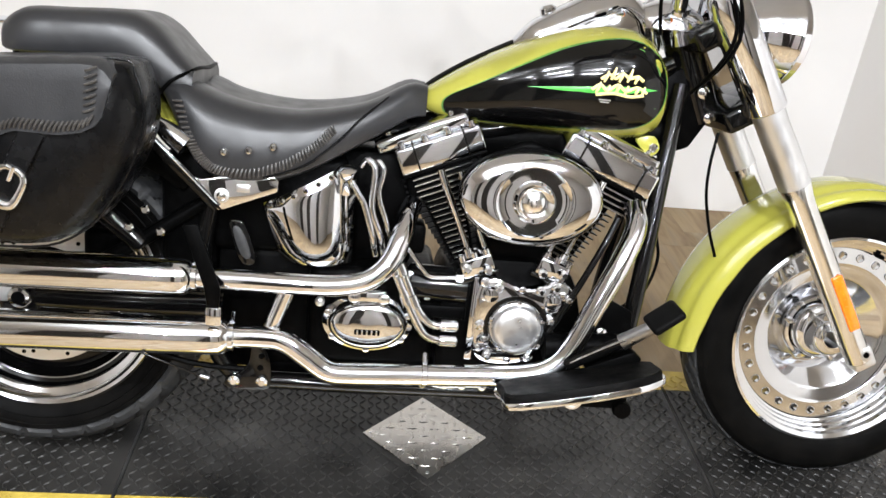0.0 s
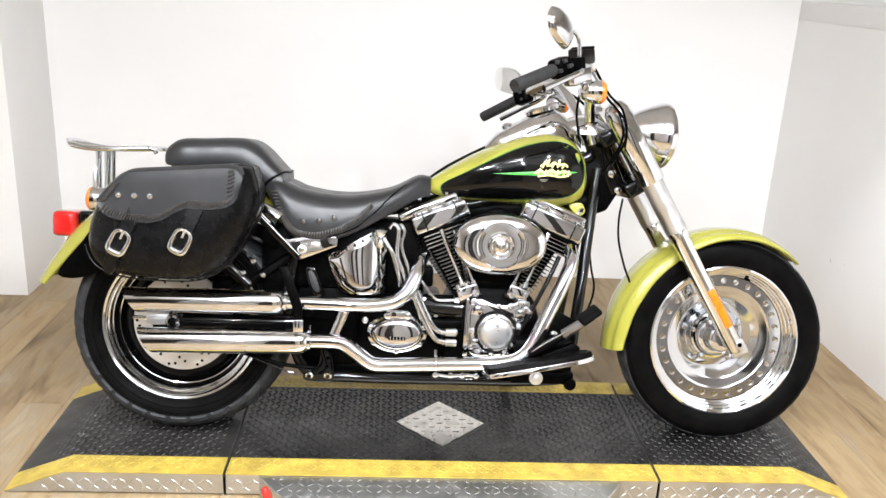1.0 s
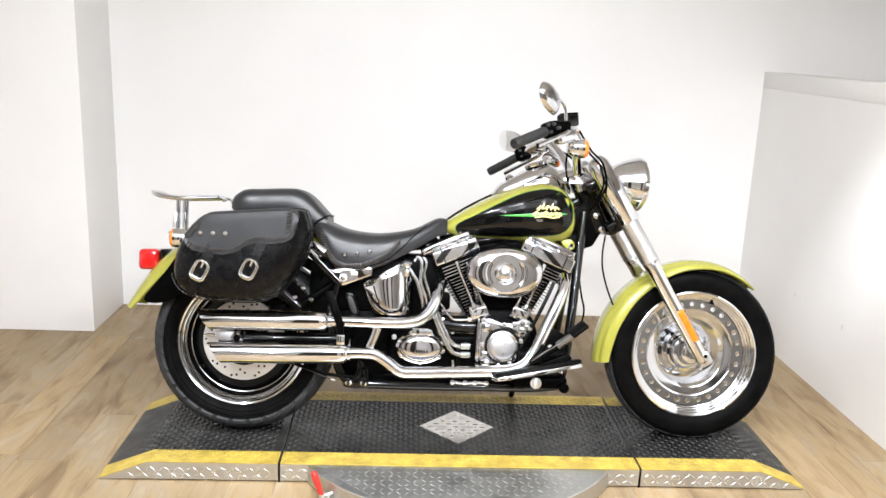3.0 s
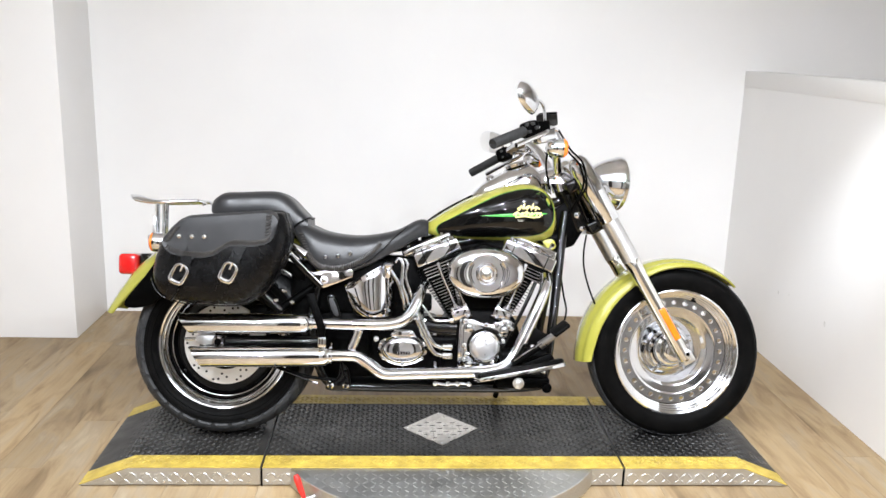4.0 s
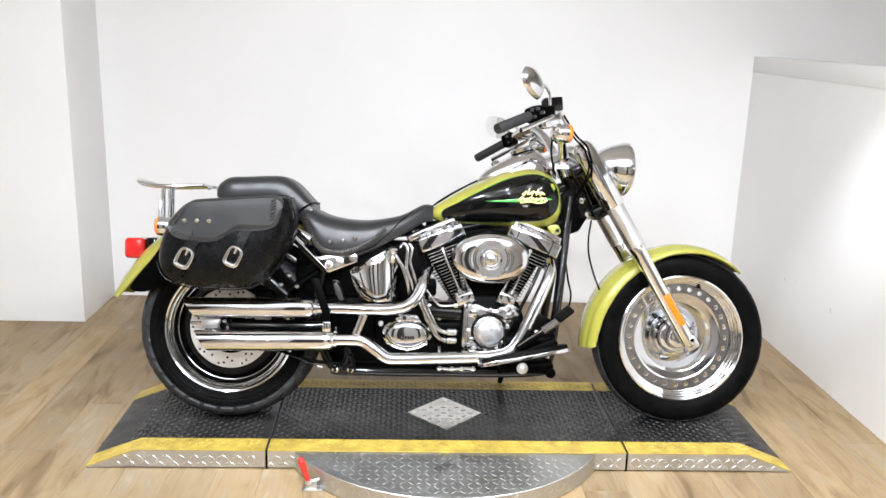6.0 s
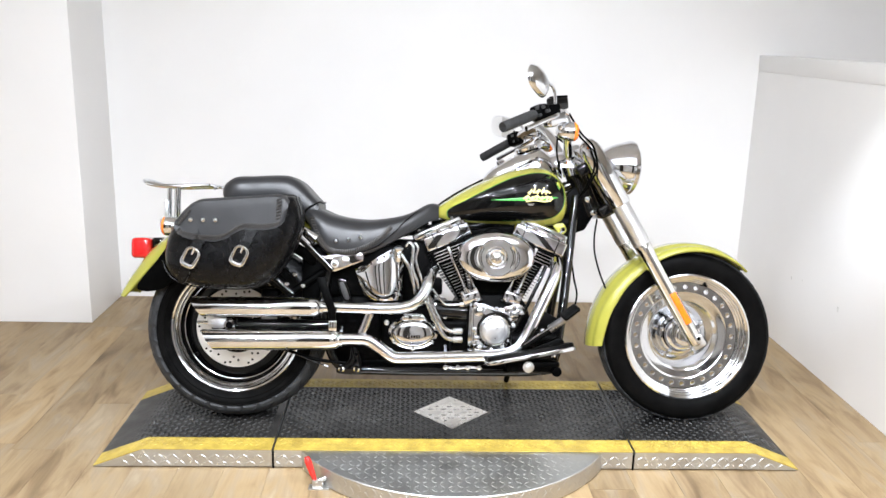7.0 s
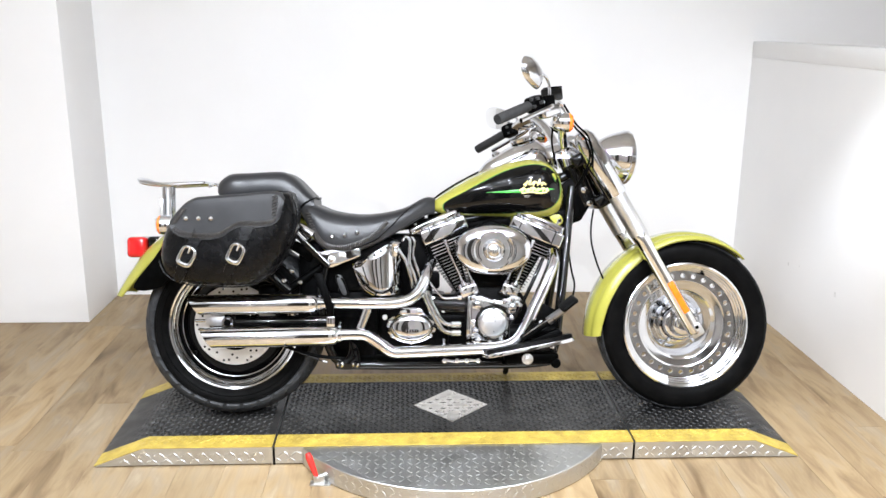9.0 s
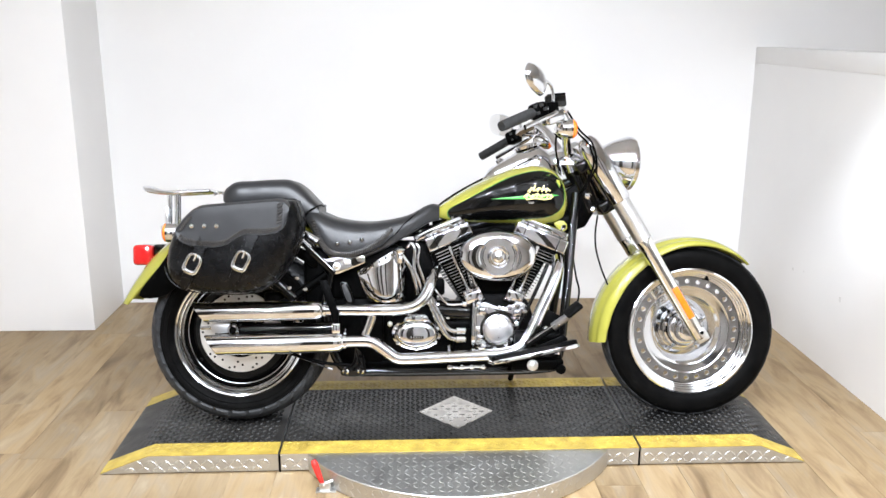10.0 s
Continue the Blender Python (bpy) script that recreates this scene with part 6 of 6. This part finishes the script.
        mm = toward(0.192, 0.375, 1.150, (-0.80, -0.42, -0.06)) @ pose(0, 0, 0, 0, 0, -12) @ Matrix.Diagonal((1.12, 0.80, 1, 1)) if s > 0 else toward(0.197, -0.375, 1.154, (-0.70, 0.56, -0.10)) @ pose(0, 0, 0, 0, 0, 24) @ Matrix.Scale(0.82, 4)
        shell = smooth_ring([(-0.074, 0.004), (-0.056, 0.042), (0.0, 0.056), (0.054, 0.044), (0.077, 0.0), (0.054, -0.040), (0.0, -0.051), (-0.054, -0.042)], 4)
        part("shell", bridge(bmesh.new(), [[mm @ Vector((x * k, y * k, h)) for x, y in shell] for k, h in ((0.25, -0.030), (0.55, -0.027), (0.82, -0.018), (0.97, -0.006), (1.0, 0.0), (0.96, 0.002))]), CHROME, mr, "chrome teardrop mirror shell")
        part("glass", bridge(bmesh.new(), [[mm @ Vector((x * k, y * k, h)) for x, y in shell] for k, h in ((0.95, 0.0021), (0.94, 0.0030), (0.3, 0.0034))]), MIRROR, mr, "mirror glass")
    res = part("brake_reservoir", box(-0.029, 0.029, -0.026, 0.026, -0.022, 0.020, 0.008, 3, m=Matrix.Translation((0.290, -0.252, 1.100)) @ pose(0, 0, 0, 0, -8, 38)), BLACK, BIKE, "black brake fluid reservoir")
    part("cap", box(-0.022, 0.026, -0.022, 0.022, 0.017, 0.024, 0.003, 2, m=Matrix.Translation((0.293, -0.252, 1.100)) @ pose(0, 0, 0, 0, -8, 38)), BLACK_MATT, res)
    part("riser_cover", padded_shape([(0.285, 0.935, 0.90, 0.030), (0.310, 0.945, 0.90, 0.052), (0.345, 0.958, 0.90, 0.066), (0.385, 0.955, 0.90, 0.070), (0.425, 0.935, 0.90, 0.062), (0.450, 0.910, 0.89, 0.046)]), CHROME, BIKE, "chrome handlebar riser cover")
    part("brake_perch", box(-0.046, 0.040, -0.020, 0.020, -0.030, 0.014, 0.011, 3, m=Matrix.Translation((0.280, -0.264, 1.052)) @ pose(0, 0, 0, 0, -12, 38)), CHROME, BIKE, "chrome brake lever perch")
    part("clutch_perch", box(-0.030, 0.030, -0.02, 0.02, -0.02, 0.02, 0.008, 2, m=Matrix.Translation((0.285, 0.262, 1.054)) @ pose(0, 0, 0, 0, 0, -38)), CHROME, BIKE)
    for pts, r in (([(0.335, -0.225, 1.07), (0.384, -0.195, 1.008), (0.430, -0.175, 0.968), (0.448, -0.168, 0.900), (0.432, -0.155, 0.850), (0.410, -0.10, 0.800)], 0.0036), ([(0.325, -0.235, 1.06), (0.378, -0.200, 0.998), (0.419, -0.180, 0.960), (0.437, -0.172, 0.900), (0.422, -0.158, 0.846), (0.400, -0.10, 0.790)], 0.0036),
                   ([(0.470, -0.09, 0.72), (0.460, -0.10, 0.66), (0.463, -0.10, 0.60), (0.485, -0.09, 0.53), (0.510, -0.08, 0.475)], 0.0032), ([(0.395, 0.0, 0.60), (0.412, 0.0, 0.50), (0.424, 0.0, 0.44), (0.405, 0.0, 0.37), (0.36, 0.0, 0.33)], 0.0035),
                   ([(0.325, -0.22, 1.06), (0.345, -0.12, 1.00), (0.362, -0.06, 0.93), (0.372, -0.05, 0.87)], 0.004), ([(0.29, -0.26, 1.07), (0.31, -0.18, 1.03), (0.318, -0.10, 0.96), (0.335, -0.07, 0.89)], 0.0035), ([(0.345, 0.24, 1.05), (0.40, 0.17, 1.0), (0.44, 0.12, 0.92), (0.435, 0.09, 0.82)], 0.0045)):
        part("cable", tube(pts, r, 8, 6), BLACK_MATT, BIKE, "black control cable")
    part("yoke_bolt", lathe([(0.010, 0), (0.010, 0.006), (0.006, 0.009)], toward(0.466, -0.036, 0.742), 12), CHROME, BIKE)
    part("neck_lock", lathe([(0.012, 0), (0.012, 0.010), (0.008, 0.013)], toward(0.445, -0.040, 0.79), 14), CHROME, BIKE)
    part("fender_bracket", prism([(0.66, 0.545), (0.70, 0.56), (0.735, 0.50), (0.715, 0.47)], -0.098, -0.092, 0.002), POLISHED, BIKE)


def nacelle_shape(base, d):
    """A chrome cowl that joins the two shrouds in front of the steering head."""
    rings = []
    n = Vector((0.860, 0, 0.511))
    for t, w, f in ((0.54, 0.104, 0.030), (0.60, 0.110, 0.040), (0.68, 0.112, 0.044), (0.75, 0.108, 0.036), (0.785, 0.09, 0.018)):
        c = base + d * t
        rings.append([c + Vector((0, w * math.sin(a), 0)) + n * (f * math.cos(a) ** 0.8 if math.cos(a) > 0 else 0) for a in np.linspace(-math.pi / 2, math.pi / 2, 17)] + [c + Vector((0, w * u, 0)) - n * 0.012 for u in (0.9, 0.3, -0.3, -0.9)])
    return bridge(bmesh.new(), rings)


MIRROR = metal("mirror glass", (0.93, 0.93, 0.93), 0.01, 0.02)
front_end()


# ---- floor planks ----
def floor():
    sub = tagged(part("floor", box(ROOM_W - 0.15, 4.6, ROOM_S - 0.15, ROOM_N + 0.15, -0.08, -0.006), SUBFLOOR), "light oak vinyl plank floor", "floor", kind="structure")
    w, l, gap = 0.152, 1.22, 0.0009
    meshes = {}
    rng = random.Random(4)
    cols = int((ROOM_E - ROOM_W) / w) + 1
    far = int((4.45 - ROOM_E) / w)
    for i in range(-far, cols):
        x0 = ROOM_E - (i + 1) * w
        y = ROOM_S - rng.random() * l
        while y < ROOM_N:
            a, b = max(y, ROOM_S), min(y + l, ROOM_N)
            xa, xb = max(x0, ROOM_W), x0 + w
            if b - a > 0.02 and xb - xa > 0.01:
                key = (round(b - a, 3), round(xb - xa, 3))
                if key not in meshes:
                    bm = box(0, xb - xa - gap, 0, b - a - gap, -0.006, 0.0)
                    me = bpy.data.meshes.new("plank")
                    bm.to_mesh(me)
                    bm.free()
                    me.materials.append(PLANK)
                    meshes[key] = me
                ob = new("plank", meshes[key])
                ob.parent = sub
                ob.location = (xa, a, 0)
            y += l


floor()
